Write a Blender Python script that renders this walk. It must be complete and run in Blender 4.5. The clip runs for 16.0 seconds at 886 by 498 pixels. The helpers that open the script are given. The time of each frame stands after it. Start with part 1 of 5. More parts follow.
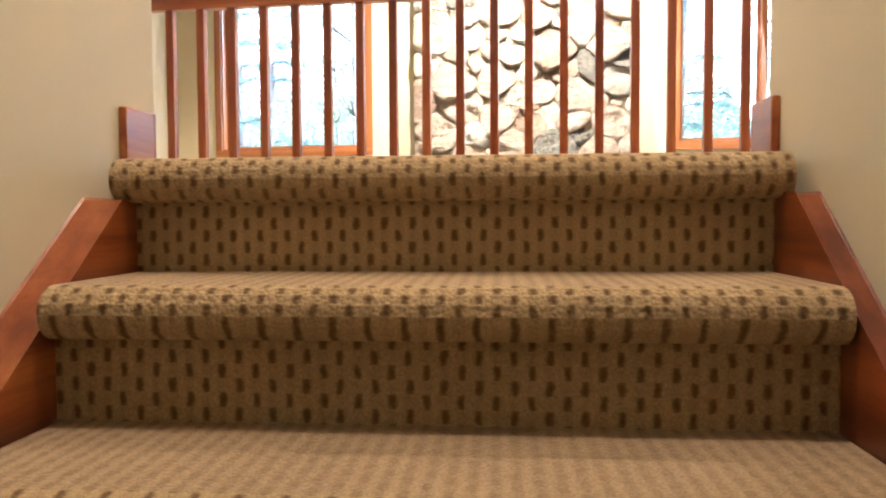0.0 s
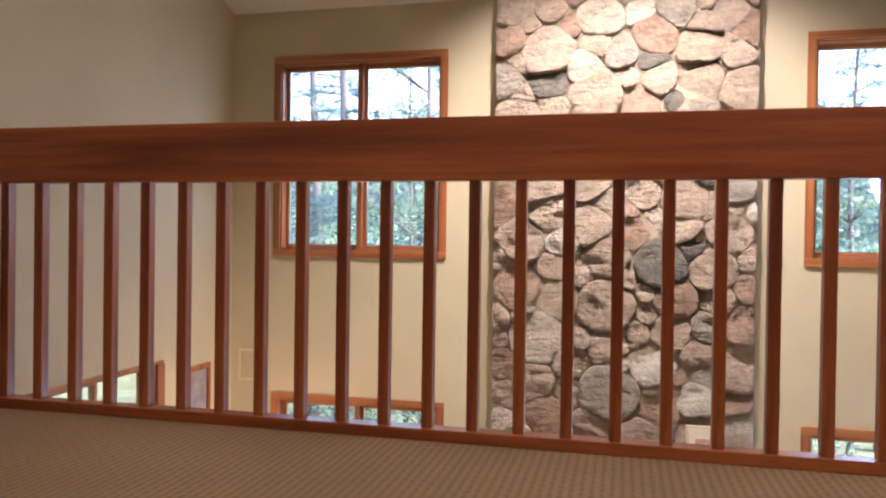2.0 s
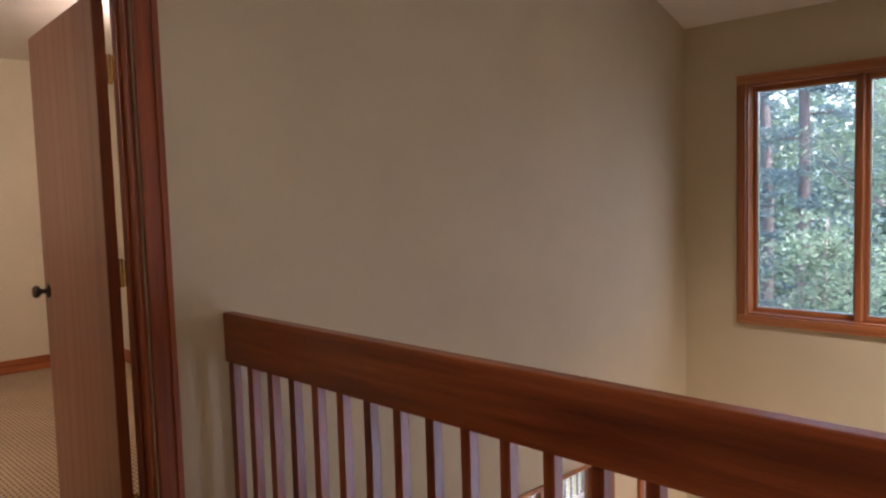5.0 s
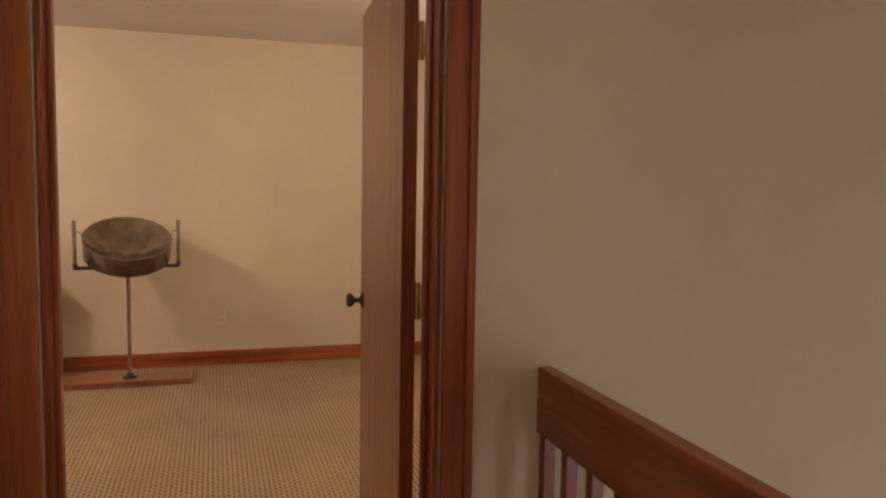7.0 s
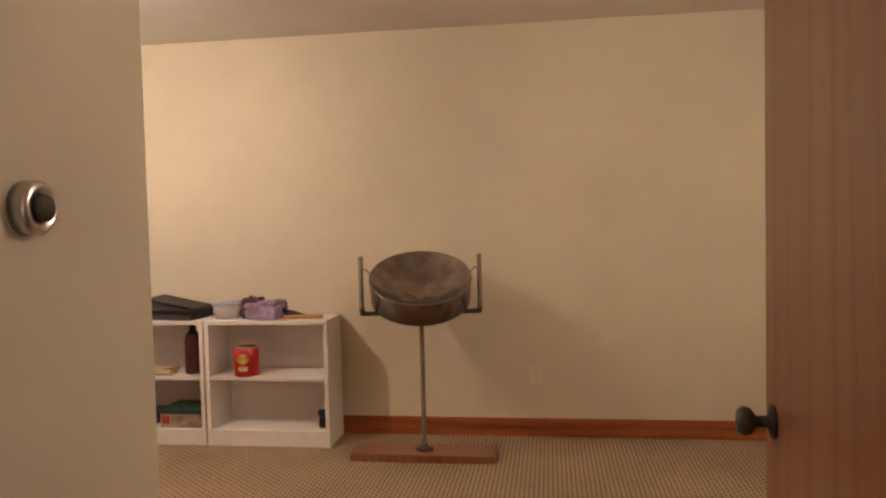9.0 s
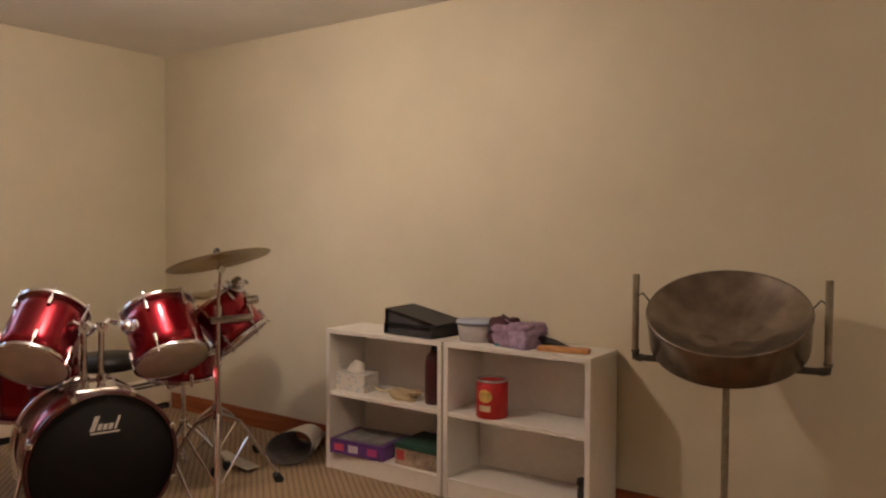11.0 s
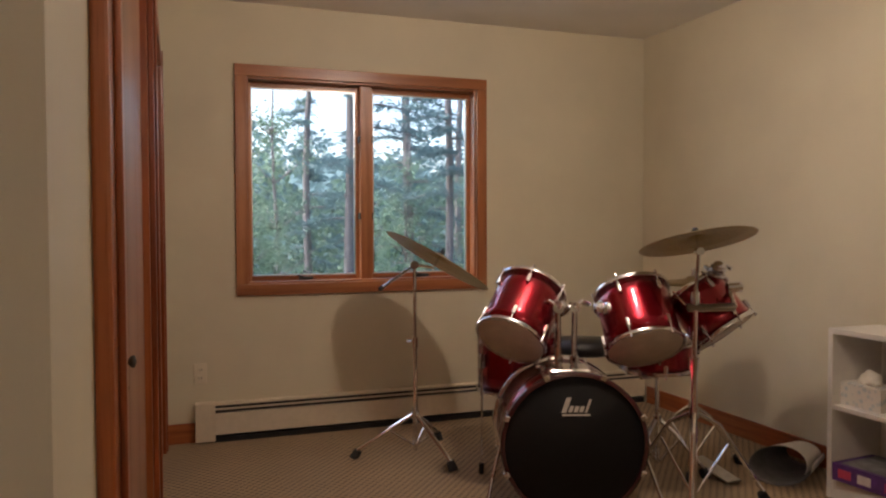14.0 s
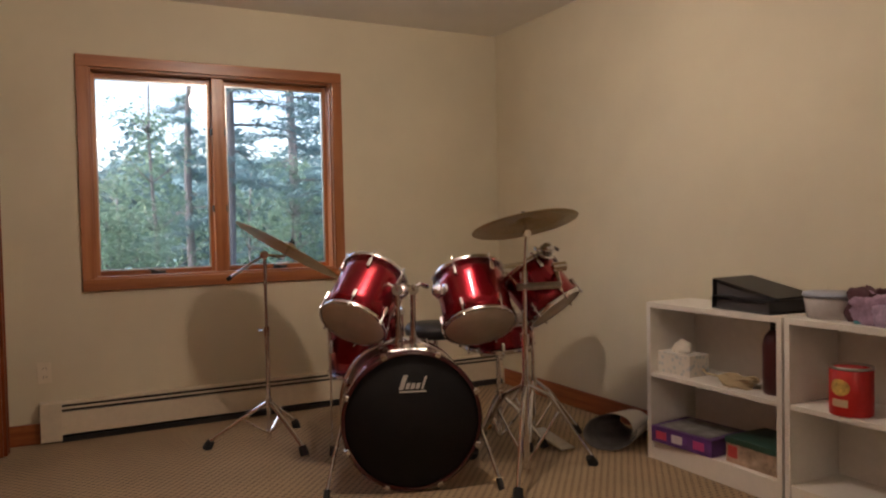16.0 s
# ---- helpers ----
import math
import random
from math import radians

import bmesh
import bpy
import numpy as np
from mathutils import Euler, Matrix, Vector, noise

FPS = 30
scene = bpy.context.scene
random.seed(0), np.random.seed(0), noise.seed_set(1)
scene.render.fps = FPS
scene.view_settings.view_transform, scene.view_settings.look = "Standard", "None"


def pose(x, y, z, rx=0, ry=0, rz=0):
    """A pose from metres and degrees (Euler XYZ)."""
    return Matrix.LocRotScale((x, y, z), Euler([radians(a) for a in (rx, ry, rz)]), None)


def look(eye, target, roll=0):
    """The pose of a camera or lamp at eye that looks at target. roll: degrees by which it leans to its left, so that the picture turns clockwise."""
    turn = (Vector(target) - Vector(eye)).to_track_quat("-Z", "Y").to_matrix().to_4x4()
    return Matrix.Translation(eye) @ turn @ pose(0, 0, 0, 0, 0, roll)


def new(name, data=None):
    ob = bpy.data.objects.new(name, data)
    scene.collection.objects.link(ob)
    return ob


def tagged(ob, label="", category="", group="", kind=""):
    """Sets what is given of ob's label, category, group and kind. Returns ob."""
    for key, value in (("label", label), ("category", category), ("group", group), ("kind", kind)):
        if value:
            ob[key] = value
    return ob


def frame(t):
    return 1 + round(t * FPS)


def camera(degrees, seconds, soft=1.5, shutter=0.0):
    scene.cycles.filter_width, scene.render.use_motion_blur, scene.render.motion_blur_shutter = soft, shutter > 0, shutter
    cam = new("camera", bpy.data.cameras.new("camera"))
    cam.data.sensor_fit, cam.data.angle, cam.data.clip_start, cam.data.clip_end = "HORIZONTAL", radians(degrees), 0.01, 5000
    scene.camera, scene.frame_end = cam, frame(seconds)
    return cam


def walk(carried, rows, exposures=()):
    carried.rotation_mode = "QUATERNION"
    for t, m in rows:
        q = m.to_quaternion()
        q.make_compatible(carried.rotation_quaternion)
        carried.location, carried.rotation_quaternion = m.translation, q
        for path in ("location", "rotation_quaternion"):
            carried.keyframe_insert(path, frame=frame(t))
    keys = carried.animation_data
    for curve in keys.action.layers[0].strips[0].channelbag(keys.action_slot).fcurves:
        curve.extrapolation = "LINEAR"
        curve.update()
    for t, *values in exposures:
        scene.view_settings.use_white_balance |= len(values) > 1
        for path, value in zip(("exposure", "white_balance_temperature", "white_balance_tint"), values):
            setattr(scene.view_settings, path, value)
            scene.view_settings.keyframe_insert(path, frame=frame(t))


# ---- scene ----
cam = camera(61.0, 16.0, soft=2.2)
PATH = [
    (0, (0.275, -1.754, -0.097), (-0.003, 0.225, -0.183), -0.3),
    (0.5, (0.222, -1.525, 0.068), (-0.096, 0.448, -0.016), 0.0),
    (1, (0.164, -1.314, 0.249), (-0.183, 0.655, 0.182), 0.6),
    (1.5, (0.14, -1.1, 0.409), (-0.252, 0.86, 0.366), 0.7),
    (2, (0.084, -0.941, 0.564), (-0.382, 1.004, 0.544), 0.8),
    (2.5, (0.042, -0.784, 0.691), (-0.523, 1.134, 0.674), 0.4),
    (3, (-0.054, -0.631, 0.802), (-0.755, 1.241, 0.767), 0.3),
    (3.5, (-0.185, -0.513, 0.925), (-1.046, 1.29, 0.842), 0.8),
    (4, (-0.297, -0.381, 1.03), (-1.342, 1.319, 0.897), 0.0),
    (4.5, (-0.402, -0.281, 1.181), (-1.64, 1.281, 1.014), -0.9),
    (5, (-0.469, -0.189, 1.326), (-1.899, 1.201, 1.174), -1.7),
    (7.5, (-1.429, 0.362, 1.395), (-3.385, 0.741, 1.219), 1.1),
    (8, (-1.764, 0.403, 1.378), (-3.75, 0.578, 1.218), 0.4),
    (8.5, (-2.15, 0.437, 1.353), (-4.146, 0.385, 1.228), -0.7),
    (11, (-3.806, 0.433, 1.311), (-5.445, -0.712, 1.24), 0.3),
    (11.5, (-3.959, 0.306, 1.32), (-5.445, -1.028, 1.218), 1.0),
    (12, (-3.997, 0.208, 1.286), (-5.315, -1.293, 1.19), 1.0),
    (12.5, (-4.056, 0.131, 1.249), (-5.158, -1.536, 1.174), 0.3),
    (13, (-4.065, 0.13, 1.244), (-4.94, -1.667, 1.184), -1.0),
    (13.5, (-4.039, 0.143, 1.215), (-4.772, -1.717, 1.168), -1.0),
    (14, (-4.03, 0.168, 1.193), (-4.7, -1.715, 1.133), -0.2),
    (14.5, (-4.055, 0.215, 1.182), (-4.698, -1.677, 1.109), 0.3),
    (15, (-4.066, 0.28, 1.171), (-4.761, -1.594, 1.102), 0.4),
    (15.5, (-4.126, 0.337, 1.151), (-4.902, -1.506, 1.088), -0.2),
    (16, (-4.223, 0.379, 1.131), (-5.139, -1.398, 1.067), -1.2),
]
EXPOSURES = [(0, 4.8, 6000, 11), (0.5, 4.7, 5800, 13), (1, 4.2, 5850, 15), (1.5, 3.9, 6000, 19), (2, 3.48, 6050, 23), (3, 2.98, 6100, 26), (4, 2.86, 6050, 28), (5, 2.98, 6200, 28),
             (7.5, 3.08, 6950, 26), (8.5, 3.05, 6750, 24), (11, 2.42, 6400, 18), (12, 2.25, 6300, 17), (13, 2.15, 6250, 17), (16, 2.15, 6250, 17)]
walk(cam, [(t, look(eye, target, roll)) for t, eye, target, roll in PATH], EXPOSURES)

# ---- world, sun, lamps ----
world = bpy.data.worlds.new("sky")
world.use_nodes = True
scene.world = world
wn = world.node_tree.nodes
sky = wn.new("ShaderNodeTexSky")
sky.sky_type = "NISHITA"
sky.sun_disc = False
sky.sun_elevation, sky.sun_rotation = radians(55), radians(95)
sky.air_density, sky.dust_density, sky.ozone_density = 1.0, 4.0, 1.0
world.node_tree.links.new(sky.outputs[0], wn["Background"].inputs[0])
wn["Background"].inputs[1].default_value = 0.15


def lamp(name, kind, place, target, energy, colour, size=0.1, angle=120, blend=0.6):
    data = bpy.data.lights.new(name, kind)
    data.energy, data.color = energy, colour
    if kind == "AREA":
        data.shape, data.size = "DISK", size
    elif kind == "SUN":
        data.angle = radians(size)
    else:
        data.shadow_soft_size = size
    if kind == "SPOT":
        data.spot_size, data.spot_blend = radians(angle), blend
    ob = new(name, data)
    ob.matrix_world = look(place, target)
    return ob


WARM, AMBER = (1.0, 0.81, 0.62), (1.0, 0.66, 0.38)
sun_way = Vector((math.sin(radians(95)) * math.cos(radians(55)), math.cos(radians(95)) * math.cos(radians(55)), math.sin(radians(55))))
lamp("overcast_sun", "SUN", sun_way * 50, (0, 0, 0), 1.4, (1.0, 0.98, 0.95), 15)
lamp("drum_room_lamp", "POINT", (-5.36, -2.10, 2.26), (-5.36, -2.10, 0), 8.4, WARM, 0.055)
# added fill lamp that evens out the far wall, not a known fixture
lamp("drum_room_lamp_far", "POINT", (-4.7, 1.75, 2.26), (-4.7, 1.75, 0), 4.4, WARM, 0.12)
lamp("hall_lamp_a", "AREA", (-1.7, 0.45, 2.42), (-1.7, 0.45, 0), 0.2, WARM, 0.16)
lamp("hall_lamp_b", "AREA", (0.9, 0.45, 2.42), (0.9, 0.45, 0), 1.05, WARM, 0.16)
lamp("stair_lamp", "AREA", (0.07, -1.0, 2.42), (0.07, -1.0, 0), 1.25, WARM, 0.16)
lamp("chimney_spot_a", "SPOT", (-0.35, 3.22, 2.80), (-0.2, 4.42, -0.3), 41, (1.0, 0.88, 0.72), 0.05, 112, 1.0)
lamp("chimney_spot_b", "SPOT", (0.50, 3.22, 2.80), (0.35, 4.42, -0.3), 41, (1.0, 0.88, 0.72), 0.05, 112, 1.0)
lamp("floor_lamp_bulb", "POINT", (-2.25, 3.85, -1.25), (0, 0, 0), 1.7, AMBER, 0.06)
lamp("window_daylight_low", "AREA", (1.96, 4.60, -1.33), (-2.96, 2.0, 0.0), 2.9, (0.62, 0.77, 1.0), 1.15)
lamp("window_daylight_high", "AREA", (1.96, 4.60, 1.20), (-2.96, 3.2, 0.5), 1.3, (0.66, 0.79, 1.0), 1.15)

# ---- materials ----


def mat(name, rough=0.6, metal=0.0, spec=0.5):
    m = bpy.data.materials.new(name)
    m.use_nodes = True
    b = m.node_tree.nodes["Principled BSDF"]
    b.inputs["Roughness"].default_value, b.inputs["Metallic"].default_value = rough, metal
    b.inputs["Specular IOR Level"].default_value = spec
    return m, m.node_tree.nodes, m.node_tree.links, b


def ramp(nodes, stops):
    r = nodes.new("ShaderNodeValToRGB")
    while len(r.color_ramp.elements) < len(stops):
        r.color_ramp.elements.new(0.5)
    for e, (p, c) in zip(r.color_ramp.elements, stops):
        e.position, e.color = p, (*c, 1)
    return r


def coords(nodes, links, scale=(1, 1, 1), kind="Object", rot=(0, 0, 0)):
    tc, mp = nodes.new("ShaderNodeTexCoord"), nodes.new("ShaderNodeMapping")
    mp.inputs["Scale"].default_value = scale
    mp.inputs["Rotation"].default_value = rot
    links.new(tc.outputs[kind], mp.inputs["Vector"])
    return mp.outputs[0]


def noise_tex(nodes, links, vec, scale, detail=3, rough=0.55):
    n = nodes.new("ShaderNodeTexNoise")
    n.inputs["Scale"].default_value, n.inputs["Detail"].default_value, n.inputs["Roughness"].default_value = scale, detail, rough
    links.new(vec, n.inputs["Vector"])
    return n.outputs["Fac"]


def bump(nodes, links, b, height, strength, dist):
    bp = nodes.new("ShaderNodeBump")
    bp.inputs["Strength"].default_value, bp.inputs["Distance"].default_value = strength, dist
    links.new(height, bp.inputs["Height"])
    links.new(bp.outputs[0], b.inputs["Normal"])


def math_node(nodes, links, op, a, c=None):
    n = nodes.new("ShaderNodeMath")
    n.operation = op
    for i, v in enumerate((a, c)):
        if v is None:
            continue
        if isinstance(v, (int, float)):
            n.inputs[i].default_value = v
        else:
            links.new(v, n.inputs[i])
    return n.outputs[0]


def mix(nodes, links, fac, a, c, mode="MIX"):
    n = nodes.new("ShaderNodeMix")
    n.data_type, n.blend_type = "RGBA", mode
    if isinstance(fac, (int, float)):
        n.inputs[0].default_value = fac
    else:
        links.new(fac, n.inputs[0])
    for i, v in ((6, a), (7, c)):
        if isinstance(v, tuple):
            n.inputs[i].default_value = (*v, 1)
        else:
            links.new(v, n.inputs[i])
    return n.outputs[2]


def paint(name, colour, rough=0.6, orange_peel=0.10):
    m, n, l, b = mat(name, rough, 0, 0.3)
    v = coords(n, l)
    big = noise_tex(n, l, v, 1.1, 4)
    small = noise_tex(n, l, v, 260, 2)
    dark = tuple(c * 0.93 for c in colour)
    light = tuple(min(1, c * 1.04) for c in colour)
    r = ramp(n, [(0.35, dark), (0.65, light)])
    l.new(big, r.inputs[0])
    l.new(r.outputs[0], b.inputs["Base Color"])
    bump(n, l, b, small, orange_peel, 0.002)
    return m


def wood(name, dark, mid, light, axis, rough=0.32, scale=1.0, coat=0.25):
    """Stained wood, its grain along one axis of the object's space."""
    m, n, l, b = mat(name, rough)
    s = [26 * scale, 26 * scale, 26 * scale]
    s["xyz".index(axis)] = 1.3 * scale
    v = coords(n, l, tuple(s))
    grain = noise_tex(n, l, v, 1.0, 6, 0.6)
    s2 = [5.0 * scale] * 3
    s2["xyz".index(axis)] = 0.35 * scale
    board = noise_tex(n, l, coords(n, l, tuple(s2)), 1.0, 3)
    tone = math_node(n, l, "MULTIPLY", board, 0.55)
    tone = math_node(n, l, "ADD", tone, math_node(n, l, "MULTIPLY", grain, 0.45))
    info = n.new("ShaderNodeObjectInfo")
    tone = math_node(n, l, "ADD", tone, math_node(n, l, "MULTIPLY", math_node(n, l, "SUBTRACT", info.outputs["Random"], 0.5), 0.12))
    r = ramp(n, [(0.36, dark), (0.50, mid), (0.63, light)])
    l.new(tone, r.inputs[0])
    s3 = [4.5 * scale] * 3
    s3["xyz".index(axis)] = 0.55 * scale
    ring = n.new("ShaderNodeTexWave")
    ring.wave_type, ring.bands_direction = "BANDS", "Z" if axis != "z" else "X"
    ring.inputs["Scale"].default_value, ring.inputs["Distortion"].default_value = 1.1, 7.0
    ring.inputs["Detail"].default_value, ring.inputs["Detail Scale"].default_value = 3.0, 1.2
    l.new(coords(n, l, tuple(s3)), ring.inputs["Vector"])
    s4 = [420 * scale] * 3
    s4["xyz".index(axis)] = 14 * scale
    pore = noise_tex(n, l, coords(n, l, tuple(s4)), 1.0, 2)
    figure = ramp(n, [(0.0, (0.74, 0.66, 0.62)), (0.30, (0.98, 0.98, 0.98)), (1.0, (1.08, 1.08, 1.08))])
    l.new(ring.outputs["Fac"], figure.inputs[0])
    speck = ramp(n, [(0.30, (0.62, 0.55, 0.52)), (0.44, (1.0, 1.0, 1.0))])
    l.new(pore, speck.inputs[0])
    tint = mix(n, l, 0.6, r.outputs[0], figure.outputs[0], "MULTIPLY")
    tint = mix(n, l, 0.6, tint, speck.outputs[0], "MULTIPLY")
    l.new(tint, b.inputs["Base Color"])
    b.inputs["Coat Weight"].default_value = coat
    b.inputs["Coat Roughness"].default_value = 0.2
    bump(n, l, b, grain, 0.12, 0.002)
    return m


def plain(name, colour, rough=0.5, metal=0.0, vary=0.08, spec=0.5, coat=0.0, scale=30, bumpy=0.04):
    m, n, l, b = mat(name, rough, metal, spec)
    f = noise_tex(n, l, coords(n, l), scale, 4)
    r = ramp(n, [(0.3, tuple(c * (1 - vary) for c in colour)), (0.7, tuple(min(1, c * (1 + vary)) for c in colour))])
    l.new(f, r.inputs[0])
    l.new(r.outputs[0], b.inputs["Base Color"])
    b.inputs["Coat Weight"].default_value = coat
    b.inputs["Coat Roughness"].default_value = 0.08
    if bumpy:
        bump(n, l, b, f, bumpy, 0.001)
    return m


def carpet(name, base, dot, du, dv, along="y", ribs=0.30):
    """Loop-pile carpet with short brown flecks in staggered rows; the rows run on over the edges of the steps."""
    m, n, l, b = mat(name, 0.95, 0, 0.1)
    tc, sp = n.new("ShaderNodeTexCoord"), n.new("ShaderNodeSeparateXYZ")
    wob = n.new("ShaderNodeTexNoise")
    wob.inputs["Scale"].default_value = 45
    l.new(tc.outputs["Object"], wob.inputs["Vector"])
    l.new(tc.outputs["Object"], sp.inputs[0])
    across = sp.outputs["X"] if along == "y" else sp.outputs["Y"]
    length = sp.outputs["Y"] if along == "y" else sp.outputs["X"]
    run = math_node(n, l, "ADD", length, sp.outputs["Z"])
    off = math_node(n, l, "MULTIPLY", math_node(n, l, "SUBTRACT", wob.outputs["Fac"], 0.5), 0.22)
    v = math_node(n, l, "ADD", math_node(n, l, "DIVIDE", run, dv), off)
    row = math_node(n, l, "FLOOR", v)
    odd = math_node(n, l, "MULTIPLY", math_node(n, l, "FLOORED_MODULO", row, 2), 0.5)
    u = math_node(n, l, "ADD", math_node(n, l, "ADD", math_node(n, l, "DIVIDE", across, du), odd), off)
    fu = math_node(n, l, "SUBTRACT", math_node(n, l, "FRACT", u), 0.5)
    fv = math_node(n, l, "SUBTRACT", math_node(n, l, "FRACT", v), 0.5)
    fu = math_node(n, l, "MULTIPLY", fu, 4.0)
    fv = math_node(n, l, "MULTIPLY", fv, 0.62)
    d2 = math_node(n, l, "ADD", math_node(n, l, "MULTIPLY", fu, fu), math_node(n, l, "MULTIPLY", fv, fv))
    d = math_node(n, l, "SQRT", d2)
    mask = n.new("ShaderNodeMapRange")
    mask.interpolation_type = "SMOOTHSTEP"
    mask.inputs[1].default_value, mask.inputs[2].default_value = 0.12, 0.72
    mask.inputs[3].default_value, mask.inputs[4].default_value = 1.0, 0.0
    l.new(d, mask.inputs[0])
    loop = n.new("ShaderNodeTexVoronoi")
    loop.inputs["Scale"].default_value = 150
    l.new(tc.outputs["Object"], loop.inputs["Vector"])
    tone = noise_tex(n, l, coords(n, l), 2.2, 4)
    r = ramp(n, [(0.3, tuple(c * 0.86 for c in base)), (0.7, tuple(c * 1.1 for c in base))])
    l.new(tone, r.inputs[0])
    fibre = noise_tex(n, l, coords(n, l), 320, 2)
    fr = ramp(n, [(0.3, (0.72, 0.72, 0.72)), (0.7, (1.15, 1.15, 1.15))])
    l.new(fibre, fr.inputs[0])
    rib = math_node(n, l, "COSINE", math_node(n, l, "MULTIPLY", across, 4 * math.pi / du))
    rib = math_node(n, l, "ADD", math_node(n, l, "MULTIPLY", rib, 0.5), 0.5)
    ribbed = mix(n, l, math_node(n, l, "MULTIPLY", rib, ribs), r.outputs[0], tuple(0.6 * c for c in base))
    col = mix(n, l, mask.outputs[0], ribbed, dot)
    col = mix(n, l, 1.0, col, fr.outputs[0], "MULTIPLY")
    l.new(col, b.inputs["Base Color"])
    b.inputs["Sheen Weight"].default_value = 0.06
    h = math_node(n, l, "SUBTRACT", math_node(n, l, "MULTIPLY", loop.outputs["Distance"], -1.0), math_node(n, l, "MULTIPLY", mask.outputs[0], 0.3))
    bump(n, l, b, h, 0.5, 0.005)
    return m


def random_tone(name, stops, rough=0.85, scale=9, bump_scale=40, bump_by=0.6, dist=0.01, spec=0.3):
    """A stone, its colour drawn for each object, with mottling and a rough face."""
    m, n, l, b = mat(name, rough, 0, spec)
    info = n.new("ShaderNodeObjectInfo")
    r = ramp(n, stops)
    r.color_ramp.interpolation = "CONSTANT"
    l.new(info.outputs["Random"], r.inputs[0])
    v = coords(n, l)
    f = noise_tex(n, l, v, scale, 6, 0.65)
    g = ramp(n, [(0.25, (0.62, 0.58, 0.55)), (0.5, (0.95, 0.93, 0.9)), (0.75, (1.25, 1.2, 1.15))])
    l.new(f, g.inputs[0])
    l.new(mix(n, l, 1.0, r.outputs[0], g.outputs[0], "MULTIPLY"), b.inputs["Base Color"])
    split = noise_tex(n, l, coords(n, l, (7, 7, 30)), 1.0, 5, 0.7)
    bump(n, l, b, math_node(n, l, "ADD", noise_tex(n, l, v, bump_scale, 6, 0.7), math_node(n, l, "MULTIPLY", split, 0.8)), bump_by, dist)
    return m


def leafy(name, stops):
    """Thin leaves that let part of the light through."""
    m, n, l, b = mat(name, 0.8, 0, 0.1)
    g = n.new("ShaderNodeNewGeometry")
    r = ramp(n, stops)
    slow = noise_tex(n, l, coords(n, l), 0.7, 3)
    tone = math_node(n, l, "ADD", math_node(n, l, "MULTIPLY", math_node(n, l, "SUBTRACT", slow, 0.25), 1.3), math_node(n, l, "MULTIPLY", g.outputs["Random Per Island"], 0.3))
    l.new(tone, r.inputs[0])
    l.new(r.outputs[0], b.inputs["Base Color"])
    through_leaf, both = n.new("ShaderNodeBsdfTranslucent"), n.new("ShaderNodeMixShader")
    l.new(r.outputs[0], through_leaf.inputs["Color"])
    both.inputs[0].default_value = 0.58
    l.new(b.outputs[0], both.inputs[1])
    l.new(through_leaf.outputs[0], both.inputs[2])
    l.new(both.outputs[0], n["Material Output"].inputs["Surface"])
    return m


def glass(name, tint=(0.96, 1.0, 0.99)):
    m, n, l, b = mat(name, 0.0)
    b.inputs["Base Color"].default_value = (*tint, 1)
    b.inputs["Transmission Weight"].default_value, b.inputs["IOR"].default_value = 1.0, 1.45
    return m


WALL = paint("tan_wall_paint", (0.65, 0.592, 0.45))
WALL_HALL = paint("olive_tan_wall_paint", (0.60, 0.535, 0.375))
CEIL = paint("white_ceiling_paint", (0.80, 0.78, 0.74), 0.8, 0.3)
WOOD_X = wood("stained_cherry_x", (0.125, 0.024, 0.007), (0.285, 0.070, 0.020), (0.40, 0.128, 0.037), "x")
WOOD_Y = wood("stained_cherry_y", (0.125, 0.024, 0.007), (0.285, 0.070, 0.020), (0.40, 0.128, 0.037), "y")
WOOD_Z = wood("stained_cherry_z", (0.125, 0.024, 0.007), (0.285, 0.070, 0.020), (0.40, 0.128, 0.037), "z")
TRIM_X = wood("fir_casing_x", (0.25, 0.085, 0.028), (0.36, 0.13, 0.045), (0.46, 0.19, 0.07), "x")
TRIM_Z = wood("fir_casing_z", (0.25, 0.085, 0.028), (0.36, 0.13, 0.045), (0.46, 0.19, 0.07), "z")
DOOR_WOOD = wood("flush_door_veneer", (0.20, 0.072, 0.031), (0.25, 0.098, 0.044), (0.30, 0.125, 0.058), "z", 0.4, 0.6)
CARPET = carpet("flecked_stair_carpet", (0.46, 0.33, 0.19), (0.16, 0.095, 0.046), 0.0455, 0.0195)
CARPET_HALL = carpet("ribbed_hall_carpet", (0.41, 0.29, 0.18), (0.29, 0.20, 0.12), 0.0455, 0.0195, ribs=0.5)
CARPET_ROOM = carpet("flecked_room_carpet", (0.42, 0.305, 0.185), (0.075, 0.052, 0.034), 0.0455, 0.0195, "x")
CHROME = plain("chrome", (0.80, 0.80, 0.82), 0.12, 1.0, 0.04, bumpy=0)
BRASS = plain("brass", (0.75, 0.55, 0.22), 0.25, 1.0, 0.08)
STEEL = plain("brushed_nickel", (0.55, 0.53, 0.50), 0.3, 1.0, 0.1)
RED = plain("wine_red_lacquer", (0.29, 0.003, 0.016), 0.27, 0.88, 0.05, coat=0.8, bumpy=0)
BLACK = plain("black_plastic", (0.012, 0.012, 0.013), 0.45)
BLACK_HEAD = plain("black_drumhead", (0.008, 0.008, 0.009), 0.6, spec=0.25)
HEAD = plain("clouded_drumhead", (0.52, 0.44, 0.36), 0.45, vary=0.12, scale=12)
CYMBAL = plain("cast_bronze_cymbal", (0.42, 0.33, 0.19), 0.34, 1.0, 0.15, scale=60)
PAN = plain("oxidised_steel", (0.27, 0.225, 0.19), 0.25, 0.9, 0.3, scale=14)
